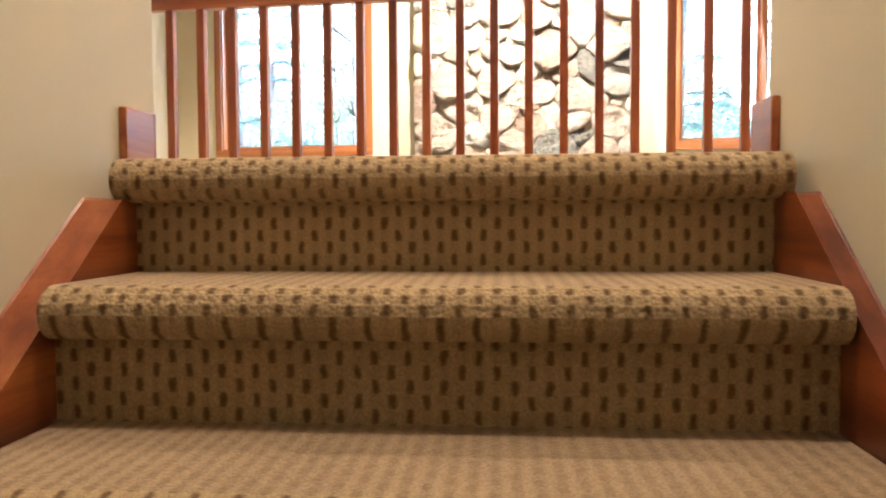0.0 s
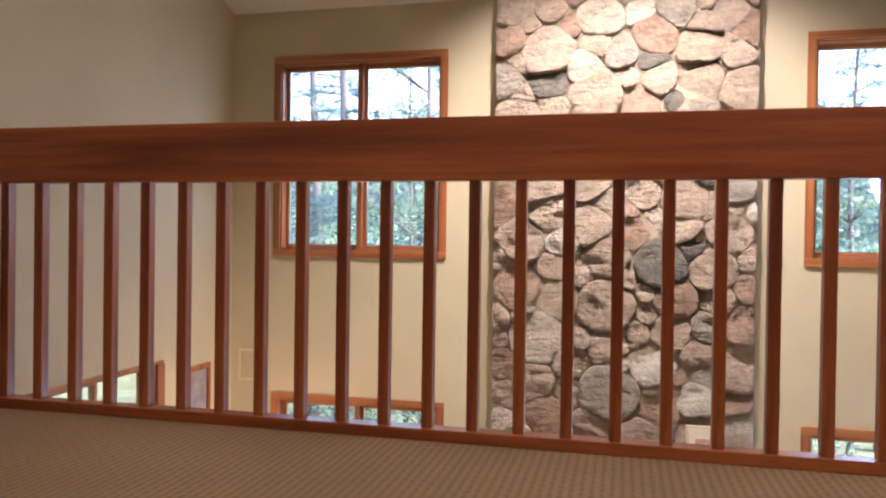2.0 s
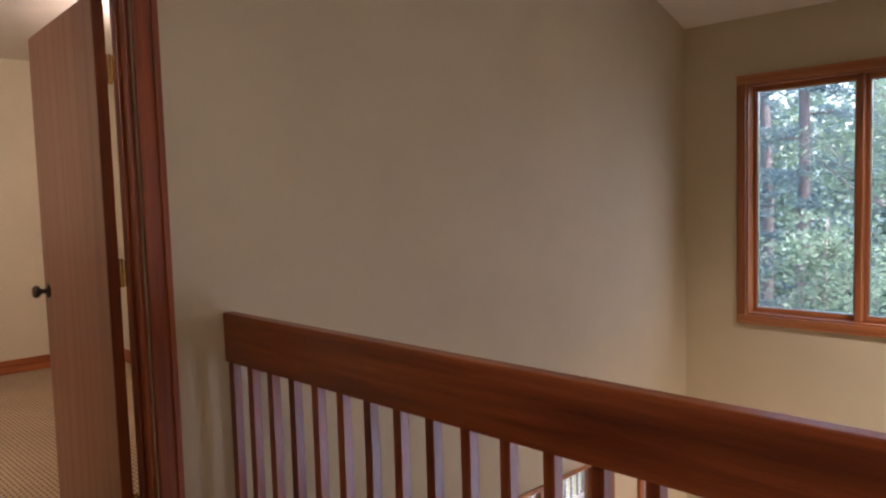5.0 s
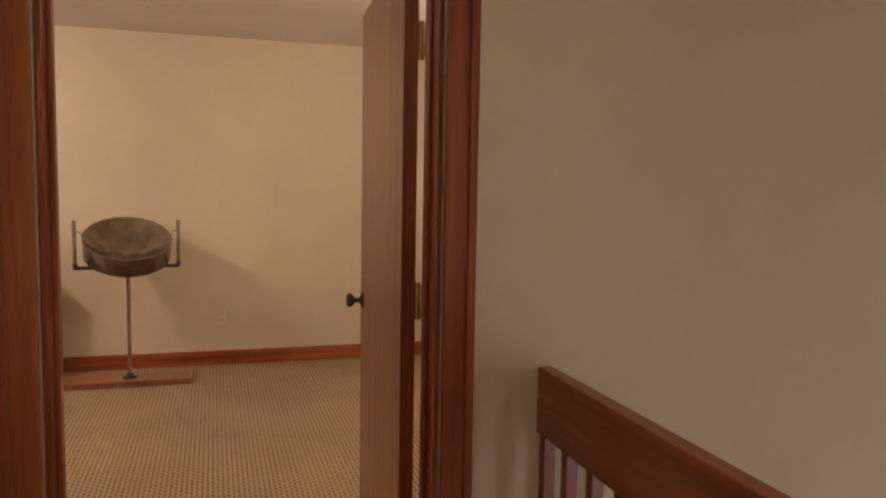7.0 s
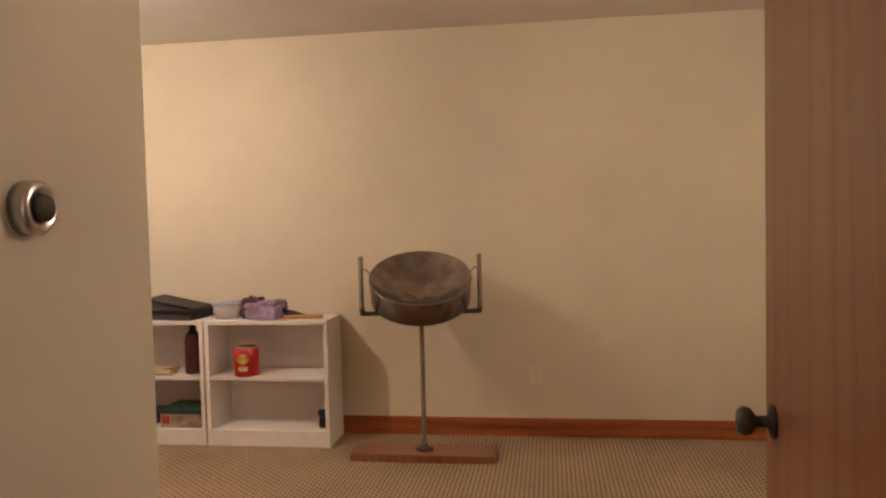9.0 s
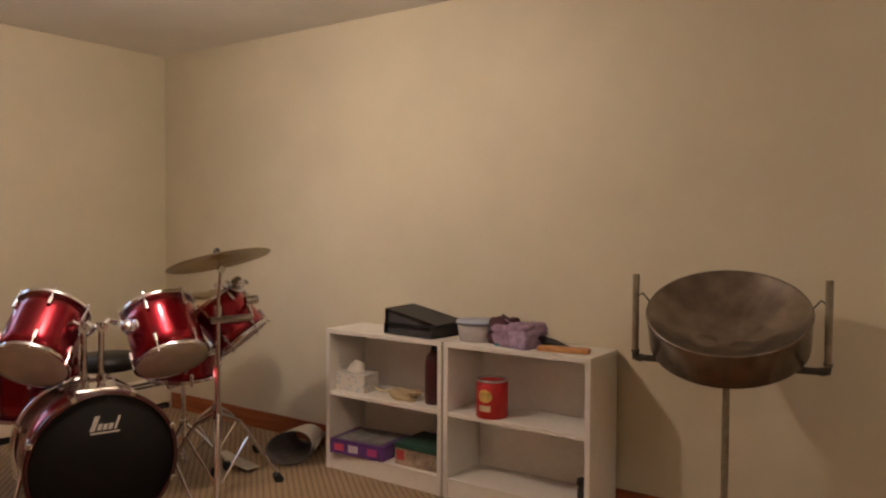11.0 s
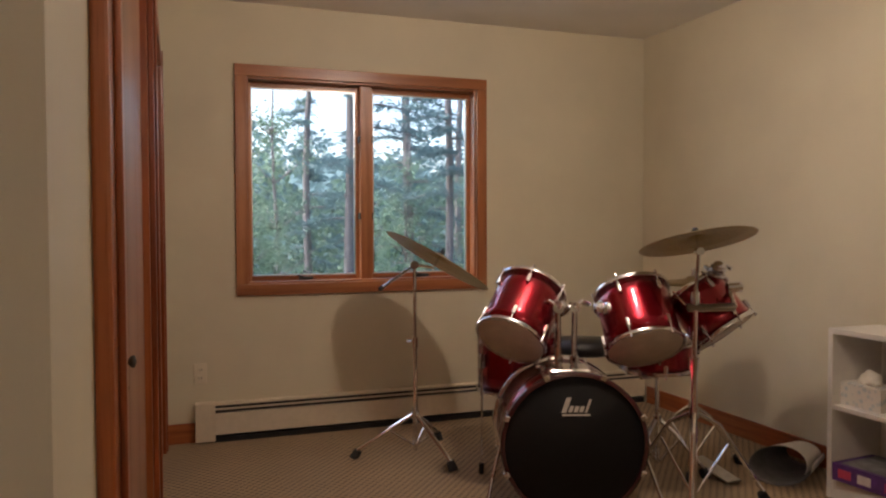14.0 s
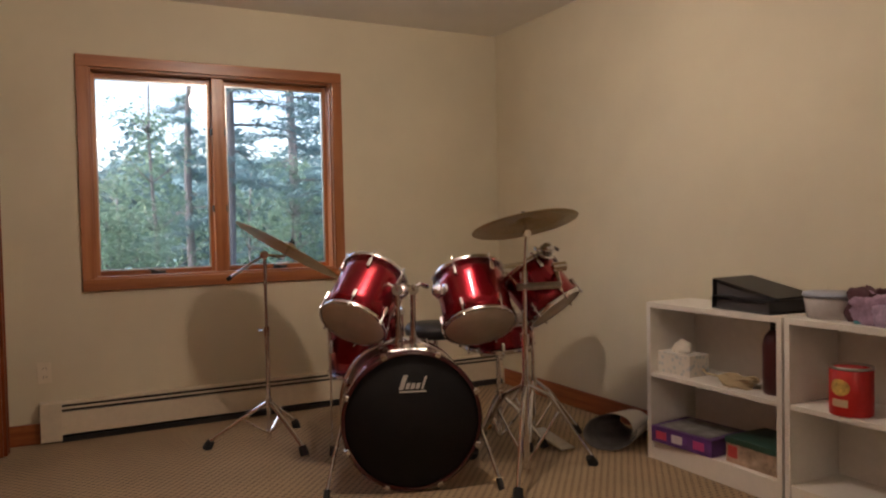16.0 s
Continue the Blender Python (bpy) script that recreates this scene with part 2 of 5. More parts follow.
PAN_PIPE = plain("dark_iron_pipe", (0.07, 0.065, 0.055), 0.5, 0.6, 0.2)
PAN_PIPE_LIGHT = plain("galvanised_pipe", (0.30, 0.26, 0.19), 0.45, 0.6, 0.2)
WHITE = plain("white_laminate", (0.76, 0.73, 0.68), 0.45, vary=0.03)
HEATER = plain("cream_enamel", (0.66, 0.58, 0.45), 0.4, vary=0.04)
OUTLET = plain("ivory_plastic", (0.70, 0.63, 0.49), 0.4, vary=0.03)
RUBBER = plain("black_rubber", (0.015, 0.015, 0.015), 0.8)
GLASS = glass("window_glass")
MORTAR = random_tone("mortar", [(0.0, (0.46, 0.39, 0.31))], 0.95, 18, 90, 0.8, 0.006)
STONE = random_tone("field_stone", [(0.0, (0.50, 0.41, 0.33)), (0.16, (0.54, 0.44, 0.355)), (0.30, (0.44, 0.405, 0.35)), (0.42, (0.54, 0.45, 0.36)), (0.54, (0.62, 0.56, 0.47)),
                                    (0.62, (0.46, 0.335, 0.26)), (0.76, (0.215, 0.205, 0.18)), (0.83, (0.58, 0.48, 0.40)), (0.93, (0.72, 0.68, 0.61))], 0.78, 11, 30, 1.0, 0.065, 0.35)
BARK = random_tone("pine_bark", [(0.0, (0.16, 0.15, 0.155)), (0.5, (0.21, 0.20, 0.205))], 0.95, 14, 30, 1.0, 0.03)
NEEDLES = leafy("pine_needles", [(0.0, (0.095, 0.155, 0.165)), (0.5, (0.125, 0.20, 0.21)), (1.0, (0.16, 0.25, 0.25))])
LEAVES = leafy("spring_leaves", [(0.0, (0.14, 0.215, 0.165)), (0.5, (0.175, 0.26, 0.185)), (1.0, (0.22, 0.31, 0.21))])
GROUND = plain("forest_floor", (0.08, 0.09, 0.045), 0.95, vary=0.5, scale=1.5)
DECK = wood("weathered_deck", (0.10, 0.09, 0.085), (0.17, 0.16, 0.15), (0.25, 0.24, 0.225), "y", 0.8, coat=0)

# ---- mesh helpers ----


def part(name, bm, material, parent=None, label="", smooth=False):
    me = bpy.data.meshes.new(name)
    bmesh.ops.recalc_face_normals(bm, faces=bm.faces)
    bm.to_mesh(me)
    bm.free()
    me.materials.append(material)
    if smooth:
        me.shade_smooth()
    ob = new(name, me)
    if parent is not None:
        ob.parent = parent
    if label:
        ob["label"] = label
    return ob


def thing(name, place, label, category, group="", turn=0):
    ob = new(name)
    ob.empty_display_size = 0.1
    ob.matrix_world = pose(*place, 0, 0, turn)
    return tagged(ob, label, category, group)


def box(x0, x1, y0, y1, z0, z1, bevel=0.0, bm=None):
    """A box between two corners, its edges rounded, added to bm where given."""
    own = bmesh.new()
    bmesh.ops.create_cube(own, size=1, matrix=Matrix.Translation(((x0 + x1) / 2, (y0 + y1) / 2, (z0 + z1) / 2)) @ Matrix.Diagonal((x1 - x0, y1 - y0, z1 - z0, 1)))
    if bevel:
        bmesh.ops.bevel(own, geom=list(own.edges), offset=bevel, segments=2, affect="EDGES", profile=0.6)
    return join(bm, own)


def join(bm, own):
    if bm is None:
        return own
    me = bpy.data.meshes.new("joined")
    own.to_mesh(me)
    own.free()
    bm.from_mesh(me)
    bpy.data.meshes.remove(me)
    return bm


def moved(bm, m):
    bmesh.ops.transform(bm, matrix=m, verts=bm.verts)
    return bm


def lathe(profile, steps=40, bm=None):
    """A profile of (radius, height) turned about z."""
    own = bmesh.new()
    rings = []
    for r, z in profile:
        if r < 1e-5:
            rings.append([own.verts.new((0, 0, z))])
        else:
            rings.append([own.verts.new((r * math.cos(2 * math.pi * i / steps), r * math.sin(2 * math.pi * i / steps), z)) for i in range(steps)])
    for a, c in zip(rings, rings[1:]):
        for i in range(steps):
            j = (i + 1) % steps
            quad = [a[i % len(a)], a[j % len(a)], c[j % len(c)], c[i % len(c)]]
            quad = list(dict.fromkeys(quad))
            if len(quad) > 2:
                own.faces.new(quad)
    return join(bm, own)


def tube(points, radius, steps=10, bm=None, radius_end=None):
    """A round bar along a line of points."""
    own = bmesh.new()
    pts = [Vector(p) for p in points]
    rings = []
    for i, p in enumerate(pts):
        way = (pts[min(i + 1, len(pts) - 1)] - pts[max(i - 1, 0)]).normalized()
        side = way.cross(Vector((0, 0, 1)) if abs(way.z) < 0.95 else Vector((1, 0, 0))).normalized()
        up = side.cross(way)
        r = radius if radius_end is None else radius + (radius_end - radius) * i / (len(pts) - 1)
        rings.append([own.verts.new(p + r * (math.cos(2 * math.pi * k / steps) * side + math.sin(2 * math.pi * k / steps) * up)) for k in range(steps)])
    for a, c in zip(rings, rings[1:]):
        for k in range(steps):
            own.faces.new((a[k], a[(k + 1) % steps], c[(k + 1) % steps], c[k]))
    own.faces.new(rings[0])
    own.faces.new(rings[-1][::-1])
    return join(bm, own)


def slab(axis, a0, a1, u0, u1, z0, z1, holes=(), bm=None):
    """A wall with openings that go through it. axis: the way that it faces; a0, a1: its two faces; holes: (u0, u1, z0, z1)."""
    own = bmesh.new()
    us = sorted({u0, u1, *(h[0] for h in holes), *(h[1] for h in holes)})
    zs = sorted({z0, z1, *(h[2] for h in holes), *(h[3] for h in holes)})

    def solid(i, j):
        if not (0 <= i < len(us) - 1 and 0 <= j < len(zs) - 1):
            return False
        u, z = (us[i] + us[i + 1]) / 2, (zs[j] + zs[j + 1]) / 2
        return not any(h[0] < u < h[1] and h[2] < z < h[3] for h in holes)

    def vert(a, u, z):
        return own.verts.new((a, u, z) if axis == "x" else (u, a, z))

    for i in range(len(us) - 1):
        for j in range(len(zs) - 1):
            if not solid(i, j):
                continue
            c = [(us[i], zs[j]), (us[i + 1], zs[j]), (us[i + 1], zs[j + 1]), (us[i], zs[j + 1])]
            for a in (a0, a1):
                own.faces.new([vert(a, *p) for p in c])
            for (di, dj), (p, q) in (((0, -1), (0, 1)), ((1, 0), (1, 2)), ((0, 1), (2, 3)), ((-1, 0), (3, 0))):
                if not solid(i + di, j + dj):
                    own.faces.new([vert(a0, *c[p]), vert(a0, *c[q]), vert(a1, *c[q]), vert(a1, *c[p])])
    bmesh.ops.remove_doubles(own, verts=own.verts, dist=1e-5)
    return join(bm, own)


def structure(name, bm, material, label, category):
    ob = part(name, bm, material)
    return tagged(ob, label, category, kind="structure")


def prism(outline, x0, x1, bm=None):
    """An outline in y, z drawn out along x."""
    own = bmesh.new()
    a = [own.verts.new((x0, y, z)) for y, z in outline]
    c = [own.verts.new((x1, y, z)) for y, z in outline]
    own.faces.new(a)
    own.faces.new(c[::-1])
    for i in range(len(a)):
        j = (i + 1) % len(a)
        own.faces.new((a[i], a[j], c[j], c[i]))
    return join(bm, own)


# ---- plan ----
LX = -2.96      # hall face of the wall with the door
WY = 4.52       # inner face of the tall window wall
FX = -7.03      # far wall of the drum room
DY = -4.20      # window wall of the drum room
CX = -3.955     # closet front
CY = -0.36      # closet's side by the door
CEIL_Z = 2.45
DOOR = (-0.075, 0.835, 0.0, 2.03)
UPPER_L, UPPER_R = (-2.545, -1.255, 0.485, 1.94), (1.315, 2.605, 0.485, 1.94)
LOWER_L, LOWER_R = (-2.545, -1.255, -1.965, -0.695), (1.315, 2.605, -1.965, -0.695)
ROOM_WIN = (-5.805, -4.415, 0.87, 2.04)
SLIDER, SIDE_WIN = (2.47, 3.52, -2.68, -0.29), (1.55, 2.27, -2.0, -0.29)
STAIR_L, STAIR_R, RISER_Y = -0.412, 0.612, -0.56
RISE, GOING = 0.185, 0.236

# ---- structure ----
structure("wall_west", slab("x", LX - 0.12, LX, DY - 0.12, WY, -2.7, 3.9, [DOOR, SLIDER, SIDE_WIN]), WALL_HALL, "tan painted wall between hall, great room and drum room", "wall")
structure("wall_north", slab("y", WY, WY + 0.14, LX - 0.12, 3.72, -2.7, 2.7, [UPPER_L, UPPER_R, LOWER_L, LOWER_R]), WALL_HALL, "tall tan painted wall with windows beside the chimney", "wall")
structure("wall_east", slab("x", 3.6, 3.72, -0.5, WY, -2.7, 3.9), WALL_HALL, "tan painted end wall of the great room", "wall")
structure("wall_hall_left", slab("y", -0.5, -0.385, LX, -0.61, 0.0, CEIL_Z), WALL_HALL, "tan painted hall wall beside the stairs", "wall")
structure("wall_hall_right", slab("y", -0.5, -0.385, 0.775, 3.6, 0.0, CEIL_Z), WALL_HALL, "tan painted hall wall beside the stairs", "wall")
structure("wall_stair_left", slab("x", -0.61, -0.482, -6.0, -0.343, -2.7, CEIL_Z), WALL, "tan painted wall beside the carpeted stairs", "wall")
structure("wall_stair_right", slab("x", 0.648, 0.775, -6.0, -0.427, -2.7, CEIL_Z), WALL, "tan painted wall beside the carpeted stairs", "wall")
structure("wall_stair_foot", slab("y", -6.12, -6.0, -0.61, 0.775, -2.7, CEIL_Z), WALL, "tan painted wall at the foot of the stairs", "wall")
structure("wall_under_hall", slab("y", 0.9, 1.02, LX, 3.6, -2.7, -0.3), WALL_HALL, "tan painted wall under the balcony", "wall")
structure("wall_room_far", slab("x", FX - 0.12, FX, DY - 0.12, 2.32, -0.3, CEIL_Z), WALL, "plain tan painted wall behind the white bookcases", "wall")
structure("wall_room_window", slab("y", DY - 0.12, DY, FX, LX - 0.12, -0.3, CEIL_Z, [ROOM_WIN]), WALL, "tan painted wall with a double casement window", "wall")
structure("wall_room_end", slab("y", 2.2, 2.32, FX, LX - 0.12, -0.3, CEIL_Z), WALL, "plain tan painted end wall of the drum room", "wall")
CLOSET_A, CLOSET_B = (-2.36, -0.71, 0, 2.03), (-4.02, -2.50, 0, 2.03)
structure("wall_closet_front", slab("x", CX, CX + 0.1, DY, CY, 0, CEIL_Z, [CLOSET_A, CLOSET_B]), WALL, "tan painted closet wall with wooden doors", "wall")
structure("wall_closet_side", slab("y", CY - 0.1, CY, CX + 0.1, LX - 0.12, 0, CEIL_Z), WALL, "short tan painted wall beside the entry door", "wall")
structure("ceiling_room", box(FX, LX - 0.12, DY, 2.2, CEIL_Z, CEIL_Z + 0.1), CEIL, "flat white painted ceiling of the drum room", "ceiling")
structure("ceiling_hall", box(LX, 3.6, -0.385, 1.25, CEIL_Z, CEIL_Z + 0.1), CEIL, "flat white painted ceiling over the hall", "ceiling")
structure("ceiling_stairs", box(-0.70, 1.2, -6.0, -0.385, CEIL_Z, CEIL_Z + 0.1), CEIL, "flat white painted ceiling over the stairs", "ceiling")
SLOPE = 0.38
structure("ceiling_vault", prism([(WY, 2.35), (1.25, 2.35 + SLOPE * (WY - 1.25)), (1.25, 2.47 + SLOPE * (WY - 1.25)), (WY, 2.47)], LX, 3.6), CEIL, "sloping white ceiling of the great room", "ceiling")
structure("wall_over_hall", slab("y", 1.25, 1.37, LX, 3.6, CEIL_Z, 3.55), WALL_HALL, "tan painted wall above the hall ceiling", "wall")
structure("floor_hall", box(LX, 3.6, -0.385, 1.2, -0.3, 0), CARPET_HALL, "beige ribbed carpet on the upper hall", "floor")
structure("floor_room", box(FX, LX - 0.12, DY, 2.2, -0.3, 0), CARPET_ROOM, "brown flecked loop carpet of the drum room", "floor")
structure("floor_great_room", box(LX - 0.12, 3.6, -6.0, WY, -2.8, -2.7), CARPET, "carpet of the lower great room", "floor")
structure("balcony_fascia", box(LX, 3.6, 1.2, 1.22, -0.3, -0.002), WOOD_X, "stained wooden fascia board along the balcony edge", "trim")


def stairs():
    """Carpeted steps between two wooden stringers: each tread with a rolled nosing, each riser set back under it."""
    st = thing("staircase", (0.07, RISER_Y, 0), "straight staircase covered in beige carpet with brown flecks", "stairs")
    inv = Matrix.Translation((-0.07, -RISER_Y, 0))
    for k in range(14):
        top, y = -RISE * k, RISER_Y - GOING * k
        back = -0.386 if k == 0 else y + GOING + 0.004
        r = 0.036
        front = y - 0.05
        line = [(-0.335, -0.0004), (-0.44, -0.0004), (-0.46, 0)] if k == 0 else [(back, top)]
        for i in range(9):
            a = radians(90 + 22.5 * i)
            line.append((front + r + r * math.cos(a), top - r + r * math.sin(a)))
        line += [(y, top - 2 * r), (-0.335 if k == 0 else back, top - 2 * r)]
        if k == 0:
            bm = prism(line, STAIR_L - 0.020, STAIR_R + 0.014)
            prism([(-0.335, -0.002), (-0.50, -0.002), (-0.50, -0.07), (-0.335, -0.07)], -0.489, 0.654, bm)
        else:
            bm = prism(line, STAIR_L + 0.007, STAIR_R - 0.004)
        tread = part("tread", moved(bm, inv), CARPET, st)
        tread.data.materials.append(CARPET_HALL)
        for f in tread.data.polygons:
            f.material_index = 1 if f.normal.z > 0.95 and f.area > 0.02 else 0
        part("riser", moved(box(STAIR_L, STAIR_R, y, y + 0.03, top - RISE, top - 2 * r), inv), CARPET, st)
    for x0, x1 in ((-0.481, STAIR_L), (STAIR_R, 0.647)):
        n = 13
        low = RISER_Y - GOING * n
        nose = -0.60 if x0 < 0 else -0.64
        out = [(-0.52, -0.066), (nose, -0.066), (low, -0.066 - (RISE / GOING) * (nose - low)), (low, -2.7), (low + 0.45, -2.7), (-0.52, -0.5)]
        bm = moved(prism(out, x0, x1), inv)
        bmesh.ops.bevel(bm, geom=list(bm.edges), offset=0.003, segments=1, affect="EDGES")
        part("stringer", bm, WOOD_Y, st, "dark red stained wooden skirt board")
    return st


stairs()


def baseboard(name, x0, x1, y0, y1, h, material, label):
    bm = box(x0, x1, y0, y1, 0, h, 0.004)
    return structure(name, bm, material, label, "baseboard")


BB = "reddish stained wooden baseboard"
baseboard("baseboard_stair_left", -0.482, -0.468, -0.48, -0.372, 0.10, WOOD_Y, BB)
baseboard("baseboard_stair_right", 0.634, 0.648, -0.48, -0.372, 0.10, WOOD_Y, BB)
baseboard("baseboard_hall_left", LX, -0.482, -0.385, -0.370, 0.105, WOOD_X, BB)
baseboard("baseboard_hall_right", 0.648, 3.6, -0.385, -0.370, 0.105, WOOD_X, BB)
# the flight runs a little askew to the hall
SKEW = Matrix.Translation((0.085, -0.385, 0)) @ Matrix.Rotation(radians(3.5), 4, "Z") @ Matrix.Translation((-0.085, 0.385, 0))
for nm in ("staircase", "wall_stair_left", "wall_stair_right", "wall_stair_foot", "baseboard_stair_left", "baseboard_stair_right"):
    ob = bpy.data.objects[nm]
    ob.matrix_world = SKEW @ ob.matrix_basis
baseboard("baseboard_room_far", FX, FX + 0.016, DY + 0.07, 2.2, 0.11, WOOD_Y, BB)
baseboard("baseboard_room_window", -4.168, CX - 0.002, DY, DY + 0.016, 0.11, WOOD_X, BB)
baseboard("baseboard_room_end", FX + 0.016, LX - 0.12, 2.184, 2.2, 0.11, WOOD_X, BB)
baseboard("baseboard_hall_west", LX, LX + 0.016, 0.90, 1.10, 0.105, WOOD_Y, BB)


def window(name, hole, y_in, way, label, crank=False, depth=0.135, casing=0.055, post=0.018):
    """A wooden double window: flat casing, jamb liner, centre post and two sashes with panes. way: towards the room along y."""
    x0, x1, z0, z1 = hole
    w = new(name)
    w.empty_display_size = 0.1
    w.location = ((x0 + x1) / 2, y_in, (z0 + z1) / 2)
    tagged(w, label, "window", kind="structure")
    cx, cz = w.location.x, w.location.z

    def bx(nm, a0, a1, d0, d1, c0, c1, m, parent=w, bevel=0.003, lab=""):
        ys = sorted((way * d0, way * d1))
        return part(nm, box(a0 - cx, a1 - cx, ys[0], ys[1], c0 - cz, c1 - cz, bevel), m, parent, lab)

    c = casing
    bx("casing", x0 - c, x1 + c, 0.0, 0.02, z1, z1 + c, TRIM_X)
    bx("casing", x0 - c, x1 + c, 0.0, 0.02, z0 - c, z0, TRIM_X)
    bx("casing", x0 - c, x0, 0.0, 0.019, z0, z1, TRIM_Z)
    bx("casing", x1, x1 + c, 0.0, 0.019, z0, z1, TRIM_Z)
    t = 0.012
    bx("jamb", x0, x0 + t, -depth, 0.0, z0, z1, TRIM_Z)
    bx("jamb", x1 - t, x1, -depth, 0.0, z0, z1, TRIM_Z)
    bx("head_jamb", x0 + t, x1 - t, -depth, 0.0, z1 - t, z1, TRIM_X)
    bx("sill", x0 + t, x1 - t, -depth, 0.004, z0, z0 + t, TRIM_X)
    m = (x0 + x1) / 2
    bx("centre_post", m - post, m + post, -0.125, -0.030, z0 + t, z1 - t, TRIM_Z)
    for s0, s1 in ((x0 + t, m - post), (m + post, x1 - t)):
        f = 0.019
        sash = bx("sash", s0, s0 + f, -0.125, -0.080, z0 + t, z1 - t, TRIM_Z)
        bx("stile", s1 - f, s1, -0.125, -0.080, z0 + t, z1 - t, TRIM_Z, sash)
        bx("rail", s0 + f, s1 - f, -0.125, -0.080, z0 + t, z0 + t + 0.026, TRIM_X, sash)
        bx("rail", s0 + f, s1 - f, -0.125, -0.080, z1 - t - 0.030, z1 - t, TRIM_X, sash)
        for a0, a1, b0, b1 in ((s0 + f, s0 + f + 0.007, z0 + t + 0.026, z1 - t - 0.030), (s1 - f - 0.007, s1 - f, z0 + t + 0.026, z1 - t - 0.030),
                               (s0 + f + 0.007, s1 - f - 0.007, z0 + t + 0.026, z0 + t + 0.033), (s0 + f + 0.007, s1 - f - 0.007, z1 - t - 0.037, z1 - t - 0.030)):
            bx("glazing_bead", a0, a1, -0.112, -0.086, b0, b1, STEEL, sash, 0)
        pane = bx("pane", s0 + f + 0.002, s1 - f - 0.002, -0.108, -0.103, z0 + t + 0.028, z1 - t - 0.032, GLASS, sash, 0)
        pane.visible_shadow = False
        if crank:
            q = (s0 + s1) / 2
            base = bx("crank_housing", q - 0.04, q + 0.04, -0.080, -0.050, z0 + t + 0.002, z0 + t + 0.02, PAN_PIPE, w, 0.004, "dark bronze window crank")
            bmx = tube([(q - cx, way * -0.050, z0 + t + 0.012 - cz), (q + 0.05 - cx, way * -0.025, z0 + t + 0.030 - cz), (q + 0.055 - cx, way * -0.005, z0 + t + 0.030 - cz)], 0.005, 8)
            part("crank_handle", bmx, PAN_PIPE, base)
    if crank:
        for s, side in ((m - post, -1), (m + post, 1)):
            for zz in (0.33, 0.72):
                zc = z0 + (z1 - z0) * zz
                bx("sash_lock", s - 0.004 + side * 0.004, s + 0.004 + side * 0.004, -0.080, -0.026, zc - 0.02, zc + 0.02, PAN_PIPE, w, 0.002)
    return w


window("window_1", ROOM_WIN, DY, 1, "double casement window in reddish wooden casing", True, casing=0.065, post=0.034)
window("window_2", UPPER_L, WY, -1, "high double window in stained wooden casing")
window("window_3", UPPER_R, WY, -1, "high double window in stained wooden casing")
window("window_4", LOWER_L, WY, -1, "lower double window in stained wooden casing overlooking the deck")
window("window_5", LOWER_R, WY, -1, "lower double window in stained wooden casing overlooking the deck")


def side_opening(name, hole, label, leaves):
    """A glazed opening in the west wall: casing towards the great room, frame and glass."""
    y0, y1, z0, z1 = hole
    d = new(name)
    d.location = (LX, (y0 + y1) / 2, z0)
    tagged(d, label, "door" if leaves > 1 else "window", kind="structure")
    inv = Matrix.Translation(-d.location)

    def bx(nm, *a, m=TRIM_Z, parent=d):
        return part(nm, moved(box(*a, 0.003), inv), m, parent)

    c = 0.08
    bx("casing", LX, LX + 0.02, y0 - c, y0, z0, z1)
    bx("casing", LX, LX + 0.02, y1, y1 + c, z0, z1)
    bx("casing", LX, LX + 0.012, y0 - c, y1 + c, z1, z1 + 0.02)
    for a in (y0, y1 - 0.03):
        bx("jamb", LX - 0.12, LX, a, a + 0.03, z0, z1)
    bx("head_jamb", LX - 0.12, LX, y0 + 0.03, y1 - 0.03, z1 - 0.012, z1)
    step = (y1 - y0 - 0.06) / leaves
    for k in range(leaves):
        a, b2 = y0 + 0.03 + k * step, y0 + 0.03 + (k + 1) * step
        x = LX - 0.06 - 0.03 * k
        f = 0.03
        sash = bx("sash", x - 0.02, x + 0.02, a, a + f, z0, z1 - 0.012)
        bx("stile", x - 0.02, x + 0.02, b2 - f, b2, z0, z1 - 0.012, parent=sash)
        bx("rail", x - 0.02, x + 0.02, a + f, b2 - f, z1 - 0.042, z1 - 0.012, parent=sash)
        bx("rail", x - 0.02, x + 0.02, a + f, b2 - f, z0, z0 + 0.12, parent=sash)
        pane = part("pane", moved(box(x - 0.003, x + 0.003, a + f, b2 - f, z0 + 0.12, z1 - 0.042), inv), GLASS, sash)
        pane.visible_shadow = False


side_opening("door_2", SLIDER, "sliding glass door in stained wooden frame to the deck", 2)
side_opening("window_6", SIDE_WIN, "narrow side window in stained wooden frame to the deck", 1)

# ---- entry door ----


